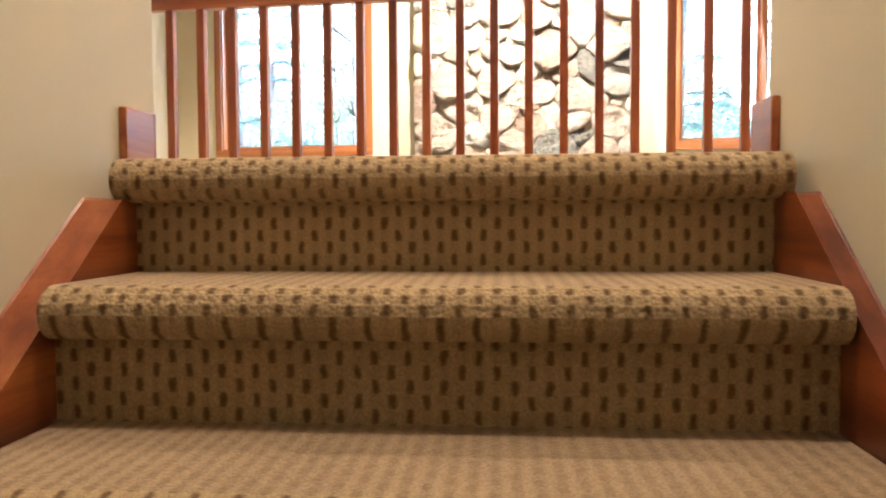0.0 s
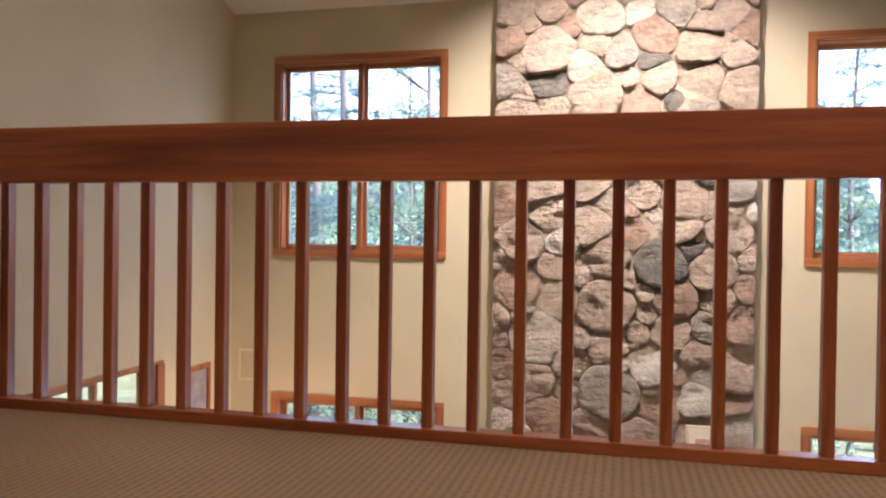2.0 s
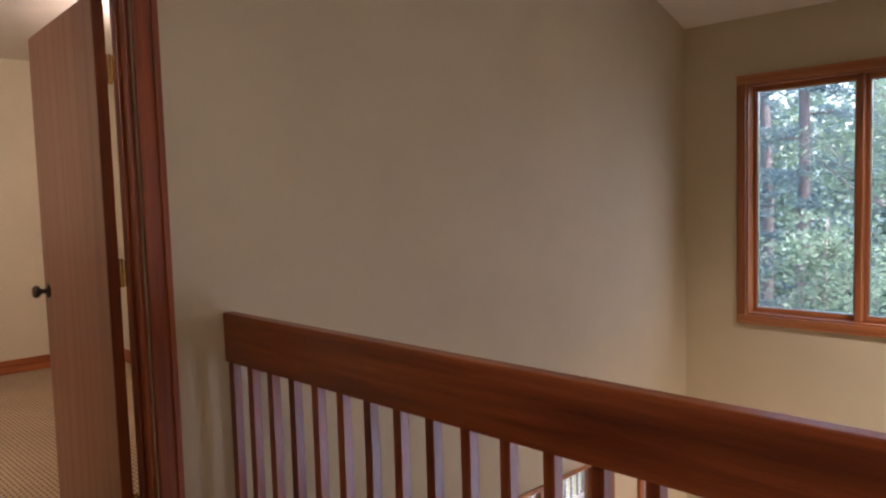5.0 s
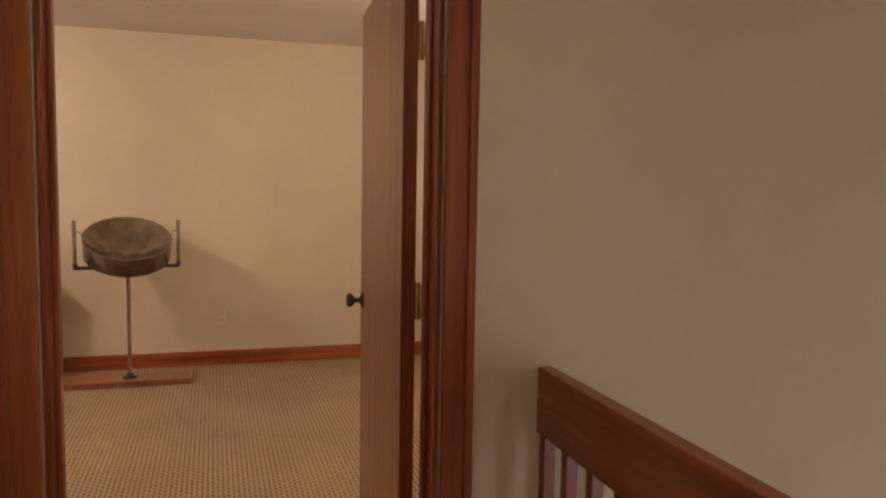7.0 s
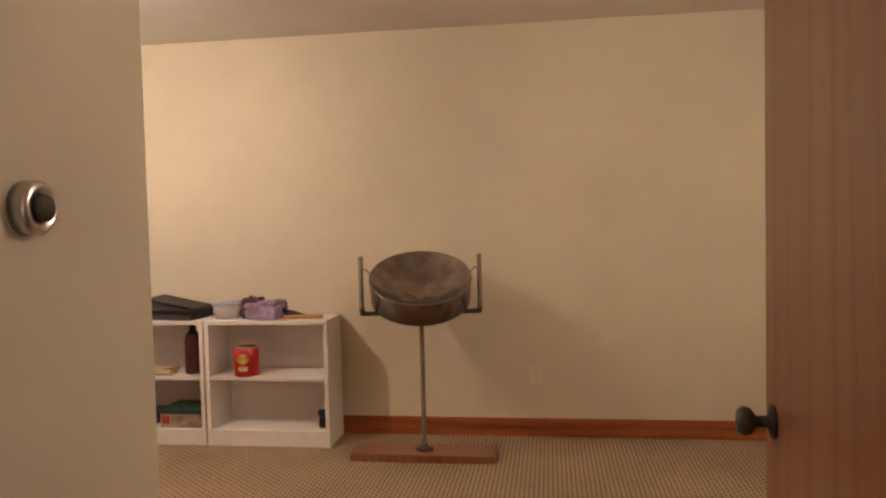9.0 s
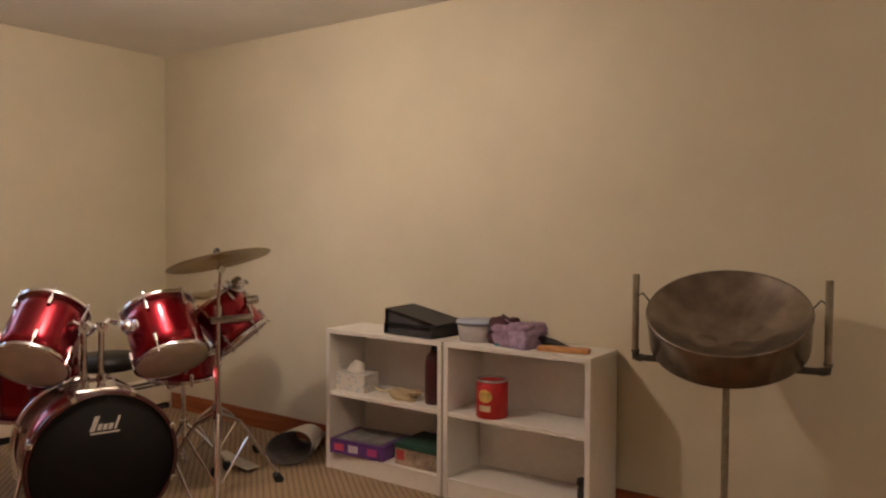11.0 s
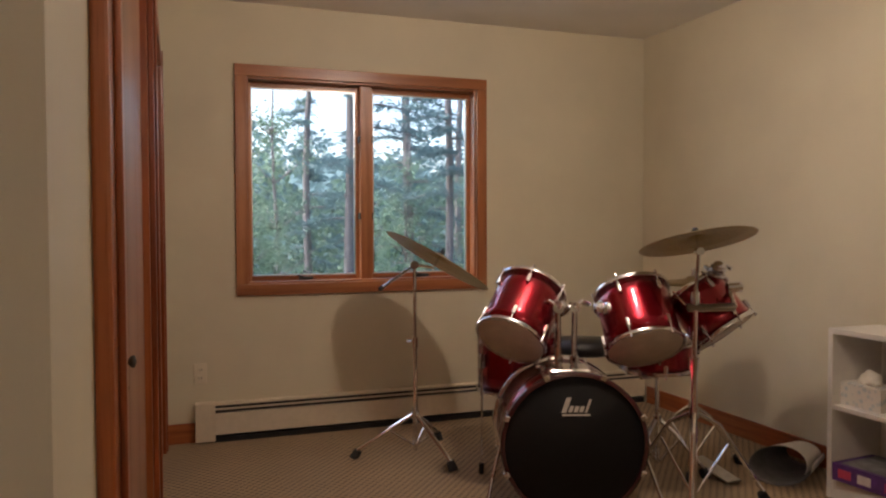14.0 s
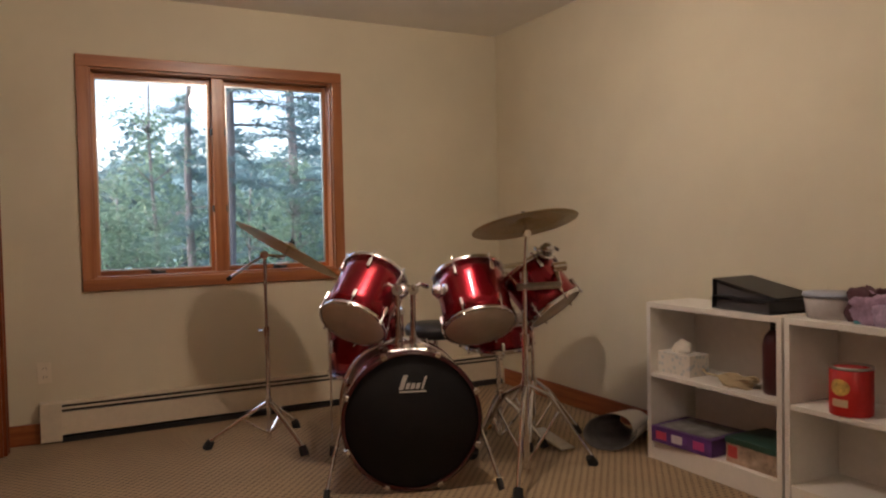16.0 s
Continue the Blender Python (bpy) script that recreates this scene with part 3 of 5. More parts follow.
def entry_door():
    y0, y1, z0, z1 = DOOR
    d = new("door_frame_1")
    d.location = (LX, (y0 + y1) / 2, 0)
    tagged(d, "stained wooden door casing and jambs of the drum room", "door frame", kind="structure")
    inv = Matrix.Translation(-d.location)

    def bx(nm, *a, m=WOOD_Z, parent=d, bevel=0.003, lab=""):
        return part(nm, moved(box(*a, bevel), inv), m, parent, lab)

    for face, w in ((LX, 0.02), (LX - 0.12, -0.02)):
        a, b2 = sorted((face, face + w))
        for u0, u1, s in ((y0 - 0.088, y0 - 0.006, -1), (y1 + 0.006, y1 + 0.088, 1)):
            bm = box(a, b2, u0, u1, 0, z1 + 0.1, 0.004)
            edge = sorted((u0, u0 + 0.022) if s < 0 else (u1 - 0.022, u1))
            a2, b3 = sorted((face + w, face + w * 1.45))
            box(a2, b3, edge[0], edge[1], 0, z1 + 0.1, 0.003, bm)
            part("casing", moved(bm, inv), WOOD_Z, d)
        bx("head_casing", a, b2, y0 - 0.006, y1 + 0.006, z1, z1 + 0.1, m=WOOD_Y)
    bx("jamb", LX - 0.12, LX, y0 - 0.006, y0 + 0.014, 0, z1 - 0.014)
    bx("jamb", LX - 0.12, LX, y1 - 0.014, y1 + 0.006, 0, z1 - 0.014)
    bx("head_jamb", LX - 0.12, LX, y0 - 0.006, y1 + 0.006, z1 - 0.014, z1, m=WOOD_Y)
    bx("door_stop", LX - 0.075, LX - 0.045, y0 + 0.014, y0 + 0.026, 0, z1 - 0.014)
    bx("door_stop", LX - 0.075, LX - 0.045, y1 - 0.026, y1 - 0.014, 0, z1 - 0.014)
    bx("strike_plate", LX - 0.105, LX - 0.078, y0 + 0.0142, y0 + 0.016, 0.90, 0.96, m=BRASS, bevel=0)
    bx("threshold", LX - 0.12, LX, y0 + 0.014, y1 - 0.014, 0, 0.008, m=CARPET, bevel=0.002)
    for zz in (1.77, 1.08, 0.25):
        h = bx("hinge", LX - 0.119, LX - 0.085, y1 - 0.0165, y1 - 0.014, zz - 0.045, zz + 0.045, m=BRASS, bevel=0, lab="brass butt hinge")
        part("hinge_pin", moved(tube([(LX - 0.129, y1 - 0.022, zz - 0.05), (LX - 0.129, y1 - 0.022, zz + 0.05)], 0.007, 10), inv), BRASS, h)

    leaf = thing("open_door", (LX - 0.129, y1 - 0.040, 0), "open flush wooden door with a dark knob", "door", turn=176.05)
    part("leaf", box(0.006, 0.905, -0.012, 0.028, 0.012, 2.02, 0.002), DOOR_WOOD, leaf)
    part("edge_band", box(0.003, 0.006, -0.011, 0.027, 0.013, 2.019), WOOD_Z, leaf)
    for s, y in ((-1, -0.012), (1, 0.028)):
        prof = [(0.0, 0.0), (0.030, 0.0), (0.030, 0.006), (0.011, 0.012), (0.010, 0.030), (0.024, 0.040), (0.027, 0.052), (0.020, 0.062), (0.0, 0.064)]
        bm = lathe(prof, 24)
        moved(bm, Matrix.Translation((0.838, y, 0.955)) @ Matrix.Rotation(radians(90 if s < 0 else -90), 4, "X"))
        part("knob", bm, PAN_PIPE, leaf, "dark bronze door knob", True)


entry_door()


def closet(name, hole, knobs):
    y0, y1, z0, z1 = hole
    d = new(name)
    d.location = (CX, (y0 + y1) / 2, 0)
    tagged(d, "closed wooden closet doors in stained casing", "door", kind="structure")
    inv = Matrix.Translation(-d.location)

    def bx(nm, *a, m=WOOD_Z, bevel=0.003):
        return part(nm, moved(box(*a, bevel), inv), m, d)

    c = 0.09
    for u0, u1 in ((y0 - c, y0), (y1, y1 + c)):
        bm = box(CX - 0.018, CX, u0, u1, 0, z1 + c, 0.004)
        box(CX - 0.026, CX - 0.018, u0 + 0.02, u0 + 0.04, 0, z1 + c, 0.003, bm)
        part("casing", moved(bm, inv), WOOD_Z, d)
    bx("head_casing", CX - 0.018, CX, y0, y1, z1, z1 + c, m=WOOD_Y)
    bx("jamb", CX, CX + 0.1, y0, y0 + 0.015, 0, z1)
    bx("jamb", CX, CX + 0.1, y1 - 0.015, y1, 0, z1)
    n = 4 if y1 - y0 > 1.6 else 3
    step = (y1 - y0 - 0.03) / n
    for k in range(n):
        b2 = y1 - 0.015 - k * step
        leaf = bx("leaf", CX + 0.020, CX + 0.052, b2 - step + 0.003, b2 - 0.003, 0.015, z1 - 0.01, m=DOOR_WOOD)
        if k in knobs:
            prof = [(0.0, 0.0), (0.007, 0.0), (0.005, 0.010), (0.011, 0.015), (0.012, 0.021), (0.0, 0.025)]
            bm = moved(lathe(prof, 18), Matrix.Translation((CX + 0.020, b2 - (step - 0.05 if k == 0 else 0.20), 0.945)) @ Matrix.Rotation(radians(-90), 4, "Y"))
            part("knob", moved(bm, inv), PAN_PIPE, leaf, "dark round closet knob", True)


closet("door_3", CLOSET_A, (0, 1))
closet("door_4", CLOSET_B, (1,))

# ---- balcony railing ----


def railing():
    r = thing("balcony_railing", (0.3, 1.135, 0), "stained wooden balcony railing with square balusters on carpet", "railing")
    inv = Matrix.Translation((-0.3, -1.135, 0))
    part("top_rail", moved(box(LX + 0.001, 3.599, 1.113, 1.155, 0.735, 0.914, 0.004), inv), WOOD_X, r)
    part("shoe_rail", moved(box(LX + 0.001, 3.599, 1.105, 1.165, 0.0, 0.034, 0.004), inv), WOOD_X, r)
    first = None
    for k in range(-22, 28):
        x = -0.06 + 0.1305 * k
        if first is None:
            first = part("baluster", box(-0.016, 0.016, -0.016, 0.016, 0.034, 0.735, 0.002), WOOD_Z, r)
            ob = first
        else:
            ob = new("baluster", first.data)
            ob.parent = r
        ob.location = (x - 0.3, 0, 0)


railing()

# ---- stone chimney ----


def cell(seed, seeds, bounds, gap):
    """The part of a rectangle that belongs to one seed (x, z, radius) rather than to the others, drawn in by the joint."""
    poly = [Vector((bounds[0], bounds[2])), Vector((bounds[1], bounds[2])), Vector((bounds[1], bounds[3])), Vector((bounds[0], bounds[3]))]
    p0 = Vector((seed[0], seed[1]))
    for o in seeds:
        way = Vector((o[0], o[1])) - p0
        dist = way.length
        if o is seed or dist > 1.1:
            continue
        n = way / dist
        lim = p0.dot(n) + (dist * dist + seed[2] ** 2 - o[2] ** 2) / (2 * dist) - gap
        out = []
        for i, p in enumerate(poly):
            q = poly[(i + 1) % len(poly)]
            a, c = p.dot(n) - lim, q.dot(n) - lim
            if a <= 0:
                out.append(p)
            if a * c < 0:
                out.append(p + (q - p) * (a / (a - c)))
        poly = out
        if len(poly) < 3:
            break
    return poly


def stone_mesh(poly, rnd):
    """A split boulder: an uneven worn outline, steep flanks and a broken, tilted face with ledges."""
    c = sum(poly, Vector((0, 0))) / len(poly)
    pts = []
    for i, p in enumerate(poly):
        q = poly[(i + 1) % len(poly)]
        steps = max(1, int((q - p).length / 0.045))
        pts += [p.lerp(q, k / steps) for k in range(steps)]
    for _ in range(1):
        pts = [pts[i - 1] * 0.25 + p * 0.5 + pts[(i + 1) % len(pts)] * 0.25 for i, p in enumerate(pts)]
    ph = rnd.uniform(0, 90)
    worn = []
    for p in pts:
        d = p - c
        worn.append(c + d * (1.0 - 0.05 * abs(noise.noise(Vector((p.x * 11, p.y * 11, ph)))) + 0.022))
    pts = worn
    size = max((p - c).length for p in pts)
    slant = Vector((rnd.uniform(-0.10, 0.10), rnd.uniform(-0.26, 0.10)))
    proud = (0.026 + 0.10 * size) * rnd.uniform(0.6, 1.35)
    step = rnd.uniform(0.0, 0.022)
    grain = Vector((rnd.uniform(-0.4, 0.4), 1.0))
    bm = bmesh.new()
    rings = []
    for f, h in ((1.0, -0.25), (1.0, 0.34), (0.992, 0.68), (0.965, 0.90), (0.84, 0.99), (0.60, 1.02), (0.34, 1.03)):
        ring = []
        for p in pts:
            d = p - c
            q = c + d * f
            rough = noise.noise(Vector((q.x * 8, q.y * 8, ph))) * 0.024 + noise.noise(Vector((q.x * 21, q.y * 21, ph))) * 0.012 + noise.noise(Vector((q.x * 48, q.y * 48, ph))) * 0.008
            ledge = step * (math.floor(q.dot(grain) * 11 + 2 * noise.noise(Vector((q.x * 5, q.y * 5, ph + 7)))) % 2)
            z = proud * h + d.dot(slant) * f * max(h, 0) + (rough + ledge) * (0.3 if f > 0.99 else 1.0)
            ring.append(bm.verts.new((q.x - c.x, -z, q.y - c.y)))
        rings.append(ring)
    n = len(pts)
    for a, b2 in zip(rings, rings[1:]):
        for i in range(n):
            bm.faces.new((a[i], a[(i + 1) % n], b2[(i + 1) % n], b2[i]))
    top = bm.verts.new((0, sum(v.co.y for v in rings[-1]) / n, 0))
    for i in range(n):
        bm.faces.new((rings[-1][i], rings[-1][(i + 1) % n], top))
    return bm, c


def chimney():
    rnd = random.Random(11)
    x0, x1, z0, z1 = -0.82, 0.94, -2.7, 2.36
    face = WY - 0.13
    ch = thing("stone_chimney", (0.06, WY, -2.7), "tall fieldstone chimney of tan, pink and grey boulders", "chimney")
    tagged(ch, kind="structure")
    inv = Matrix.Translation((-0.06, -WY, 2.7))
    part("mortar_bed", moved(box(x0, x1, face - 0.014, WY - 0.002, z0, 2.345), inv), MORTAR, ch)
    for xs in (x0 - 0.035, x1):
        part("edge_trim", moved(box(xs, xs + 0.035, WY - 0.06, WY - 0.001, z0, 2.34, 0.004), inv), WALL_HALL, ch)
    seeds = []
    for r, tries in ((0.175, 45), (0.135, 300), (0.105, 1200), (0.078, 3000), (0.055, 1800)):
        for _ in range(tries):
            p = (rnd.uniform(x0, x1), rnd.uniform(z0, z1), r * rnd.uniform(0.9, 1.1))
            if all(math.hypot((p[0] - s[0]) * 0.86, (p[1] - s[1]) * 1.16) > (p[2] + s[2]) * 0.90 for s in seeds):
                seeds.append(p)
    for s in seeds:
        poly = cell(s, seeds, (x0 + 0.003, x1 - 0.003, z0, z1 - 0.02), 0.0)
        if len(poly) < 3:
            continue
        bm, c = stone_mesh(poly, rnd)
        ob = part("stone", bm, STONE, ch)
        ob.location = (c.x - 0.06, face - WY, c.y + 2.7)
        for f in ob.data.polygons:
            f.use_smooth = True


chimney()
# ---- great room: small things ----


def mantel():
    m = thing("mantel_shelf", (0.06, WY - 0.2, -0.93), "thick stained wooden mantel shelf on the stone chimney", "shelf")
    part("shelf_board", box(-0.95, 0.95, -0.16, 0.07, -0.035, 0.035, 0.006), WOOD_X, m)
    for x in (-0.6, 0.6):
        part("bracket", box(x - 0.04, x + 0.04, -0.10, 0.07, -0.16, -0.035, 0.006), WOOD_Z, m)


mantel()
MZ = -0.895


def mantel_things():
    f = thing("picture_frame", (0.61, WY - 0.27, MZ), "white matted picture leaning in a pale frame on the mantel", "picture")
    bm = box(-0.105, 0.105, -0.012, 0.012, 0, 0.27, 0.003)
    part("frame", bm, plain("pale_gilt", (0.62, 0.54, 0.40), 0.4), f)
    part("mat_board", box(-0.088, 0.088, -0.0155, -0.012, 0.017, 0.253), plain("white_mat", (0.72, 0.66, 0.58), 0.8), f)
    part("print", box(-0.045, 0.045, -0.018, -0.0155, 0.07, 0.19), plain("pink_print", (0.60, 0.36, 0.28), 0.8, vary=0.3, scale=50), f)
    p = thing("round_plate", (-0.60, WY - 0.26, MZ), "round white plate with a gilt rim standing on the mantel", "plate")
    bm = lathe([(0, 0.0), (0.075, 0.004), (0.105, 0.016), (0.105, 0.020), (0.073, 0.009), (0, 0.006)], 36)
    part("dish", moved(bm, Matrix.Translation((0, 0, 0.105)) @ Matrix.Rotation(radians(82), 4, "X")), plain("glazed_white", (0.70, 0.60, 0.48), 0.25), p, "", True)
    bm = bmesh.new()
    for i in range(40):
        a, c2 = 2 * math.pi * i / 40, 2 * math.pi * (i + 1) / 40
        tube([(0.106 * math.cos(a), 0, 0.106 * math.sin(a)), (0.106 * math.cos(c2), 0, 0.106 * math.sin(c2))], 0.005, 6, bm)
    part("rim", moved(bm, Matrix.Translation((0, -0.016, 0.111))), BRASS, p)
    part("plate_stand", box(-0.04, 0.04, -0.05, 0.03, 0, 0.012, 0.003), WOOD_X, p)
    v = thing("flower_pot", (-0.18, WY - 0.28, MZ), "small pot of pink flowers on the mantel", "flowers")
    part("pot", lathe([(0, 0), (0.03, 0), (0.04, 0.045), (0.036, 0.045), (0.03, 0.01), (0, 0.01)], 20), plain("terracotta", (0.4, 0.16, 0.08), 0.8), v, "", True)
    rnd = random.Random(3)
    bm = bmesh.new()
    for _ in range(14):
        bmesh.ops.create_icosphere(bm, subdivisions=1, radius=0.014, matrix=Matrix.Translation((rnd.uniform(-0.045, 0.045), rnd.uniform(-0.03, 0.03), rnd.uniform(0.05, 0.09))))
    part("blossoms", bm, plain("pink_petals", (0.62, 0.16, 0.18), 0.7), v)
    c = thing("ornament_box", (0.28, WY - 0.27, MZ), "small dark box with red and white figures on the mantel", "ornament")
    part("case", box(-0.05, 0.05, -0.03, 0.03, 0, 0.09, 0.004), BLACK, c)
    part("figure", box(-0.03, -0.005, -0.036, -0.03, 0.01, 0.05, 0.002), plain("ornament_white", (0.6, 0.55, 0.5), 0.6), c)
    part("figure", box(0.005, 0.04, -0.036, -0.03, 0.01, 0.035, 0.002), plain("ornament_red", (0.5, 0.03, 0.03), 0.6), c)


mantel_things()


def wall_vent():
    v = thing("wall_vent", (-2.80, WY, -0.44), "square painted wall vent grille on the tan wall", "vent")
    for a in ((-0.09, 0.09, 0.105, 0.125), (-0.09, 0.09, -0.125, -0.105), (-0.09, -0.07, -0.105, 0.105), (0.07, 0.09, -0.105, 0.105)):
        part("frame", box(a[0], a[1], -0.012, 0, a[2], a[3], 0.002), OUTLET, v)
    part("grille", box(-0.07, 0.07, -0.006, 0, -0.105, 0.105), WALL_HALL, v)
    for k in range(9):
        part("slat", box(-0.07, 0.07, -0.010, -0.006, -0.095 + k * 0.022, -0.087 + k * 0.022), WALL_HALL, v)


wall_vent()


def wall_picture():
    p = thing("wall_picture", (LX, 4.03, -0.78), "narrow picture in a wooden frame on the side wall", "picture")
    for a in ((-0.15, 0.15, 0.37, 0.41), (-0.15, 0.15, -0.41, -0.37), (-0.15, -0.11, -0.37, 0.37), (0.11, 0.15, -0.37, 0.37)):
        part("frame", box(0, 0.025, a[0], a[1], a[2], a[3], 0.004), WOOD_Z, p)
    part("print", box(0.0, 0.012, -0.11, 0.11, -0.37, 0.37), plain("grey_print", (0.32, 0.30, 0.33), 0.5, vary=0.3, scale=9), p)


wall_picture()


def floor_lamp():
    f = thing("floor_lamp", (-2.25, 3.85, -2.7), "brass floor lamp with a cream shade in the corner", "lamp")
    part("base", lathe([(0, 0), (0.14, 0), (0.14, 0.015), (0.03, 0.03), (0, 0.03)], 28), BRASS, f, "", True)
    part("pole", tube([(0, 0, 0.02), (0, 0, 1.32)], 0.011, 10), BRASS, f)
    part("shade", lathe([(0.17, 1.26), (0.12, 1.50), (0.117, 1.50), (0.167, 1.26)], 32), plain("cream_shade", (0.75, 0.62, 0.42), 0.8), f, "", True)


floor_lamp()


def downlight(x, y, z, label, tilt=0):
    d = thing("recessed_light", (x, y, z), label, "light", "recessed ceiling lights")
    turn = Matrix.Rotation(tilt, 4, "X")
    part("trim_ring", moved(lathe([(0.07, 0.0), (0.095, 0.0), (0.095, -0.006), (0.07, -0.004)], 28), turn), WHITE, d, "", True)
    m = bpy.data.materials.new("lit_lens")
    m.use_nodes = True
    b = m.node_tree.nodes["Principled BSDF"]
    b.inputs["Emission Color"].default_value, b.inputs["Emission Strength"].default_value = (1.0, 0.78, 0.5, 1), 6.0
    part("lens", moved(lathe([(0, -0.001), (0.069, -0.001), (0.069, 0.0), (0, 0.0)], 24), turn), m, d)


for px, py in ((-1.7, 0.45), (0.9, 0.45), (0.07, -1.0)):
    downlight(px, py, CEIL_Z, "round white recessed ceiling light, switched on")
for px in (-0.35, 0.50):
    downlight(px, 3.22, 2.345 + SLOPE * (WY - 3.22), "round white recessed ceiling light aimed at the chimney", -math.atan(SLOPE))


FROSTED = plain("lit_frosted_glass", (0.8, 0.78, 0.72), 0.4)
FROSTED.node_tree.nodes["Principled BSDF"].inputs["Emission Color"].default_value = (1.0, 0.85, 0.66, 1)
FROSTED.node_tree.nodes["Principled BSDF"].inputs["Emission Strength"].default_value = 0.8


def ceiling_lamp(x, y):
    c = thing("ceiling_lamp", (x, y, CEIL_Z), "round flush ceiling lamp with a frosted bowl", "lamp", "ceiling lamps of the drum room")
    part("rim", lathe([(0, 0), (0.10, 0), (0.10, -0.03), (0.087, -0.03), (0.087, -0.004), (0, -0.004)], 36), BRASS, c, "", True)
    bowl = part("bowl", lathe([(0.085, -0.03), (0.08, -0.07), (0.05, -0.10), (0, -0.115)], 36), FROSTED, c, "", True)
    bowl.visible_shadow = False


ceiling_lamp(-5.36, -2.10)
# unseen bowl added to carry the fill lamp
ceiling_lamp(-4.7, 1.75)

# ---- drum room ----


def heater():
    x0, x1 = FX + 0.02, -4.17
    h = thing("baseboard_heater", ((x0 + x1) / 2, DY, 0), "long cream enamelled baseboard heater under the window", "heater")
    inv = Matrix.Translation((-(x0 + x1) / 2, -DY, 0))
    y = DY
    part("back_plate", moved(box(x0, x1 - 0.05, y, y + 0.008, 0.03, 0.215), inv), HEATER, h)
    part("front_panel", moved(box(x0, x1 - 0.05, y + 0.055, y + 0.062, 0.045, 0.165, 0.002), inv), HEATER, h)
    part("top_hood", moved(box(x0, x1 - 0.05, y + 0.008, y + 0.058, 0.205, 0.215, 0.002), inv), HEATER, h)
    part("damper", moved(box(x0, x1 - 0.05, y + 0.048, y + 0.054, 0.180, 0.190), inv), HEATER, h)
    part("fin_pack", moved(box(x0, x1 - 0.05, y + 0.010, y + 0.045, 0.07, 0.15), inv), BLACK, h)
    # solid black fills stand in for the shade in slot and kick gap
    part("slot", moved(box(x0, x1 - 0.05, y + 0.008, y + 0.047, 0.166, 0.204), inv), BLACK, h)
    part("kick_gap", moved(box(x0, x1 - 0.05, y, y + 0.05, 0.0, 0.03), inv), BLACK, h)
    part("end_cap", moved(box(x1 - 0.055, x1 + 0.05, y, y + 0.068, 0.012, 0.222, 0.004), inv), HEATER, h)
    part("pipe_cover", moved(box(x1 - 0.02, x1 + 0.0, y + 0.068, y + 0.0705, 0.03, 0.20), inv), HEATER, h)


heater()


def outlet(place, facing):
    o = thing("wall_outlet", place, "ivory double wall outlet", "outlet", "wall outlets", turn=facing)
    part("cover_plate", box(-0.035, 0.035, -0.006, 0, -0.057, 0.057, 0.003), OUTLET, o)
    for z in (0.024, -0.024):
        s = part("socket", box(-0.017, 0.017, -0.0085, -0.006, z - 0.017, z + 0.017, 0.002), OUTLET, o)
        for x in (-0.007, 0.007):
            part("slot", box(x - 0.0012, x + 0.0012, -0.0092, -0.0085, z - 0.006, z + 0.006), BLACK, s)


outlet((-4.15, DY, 0.38), 180)
outlet((FX, 0.34, 0.37), 90)


def thermostat():
    t = thing("thermostat", (-3.60, CY, 1.36), "round silver thermostat on the short wall by the door", "thermostat")
    rot = Matrix.Rotation(radians(-90), 4, "X")
    part("ring", moved(lathe([(0, 0), (0.043, 0), (0.043, 0.02), (0.034, 0.032), (0.030, 0.028), (0, 0.028)], 32), rot), STEEL, t, "", True)
    part("dial", moved(lathe([(0, 0.028), (0.022, 0.028), (0.020, 0.036), (0, 0.038)], 28), rot), PAN_PIPE, t, "", True)


thermostat()


def bookcase(y0, y1, label):
    x0, x1, h = FX + 0.02, -6.715, 0.745
    b = thing("bookcase", ((x0 + x1) / 2, (y0 + y1) / 2, 0), label, "bookcase", "white bookcases")
    inv = Matrix.Translation((-(x0 + x1) / 2, -(y0 + y1) / 2, 0))

    def bx(nm, *a):
        part(nm, moved(box(*a, 0.0015), inv), WHITE, b)

    t = 0.024
    bx("side_panel", x0, x1, y0, y0 + t, 0, h - t)
    bx("side_panel", x0, x1, y1 - t, y1, 0, h - t)
    bx("top_panel", x0, x1, y0, y1, h - t, h)
    bx("shelf", x0 + 0.008, x1 - 0.004, y0 + t, y1 - t, 0.392, 0.412)
    bx("bottom_shelf", x0 + 0.008, x1 - 0.004, y0 + t, y1 - t, 0.075, 0.095)
    bx("kick_board", x1 - 0.022, x1 - 0.006, y0 + t, y1 - t, 0, 0.075)
    bx("back_panel", x0, x0 + 0.006, y0 + t, y1 - t, 0.0, h - t)


bookcase(-2.355, -1.606, "low white laminate bookcase with mixed boxes on two shelves")
bookcase(-1.594, -0.845, "low white laminate bookcase, nearly empty, with a red can")


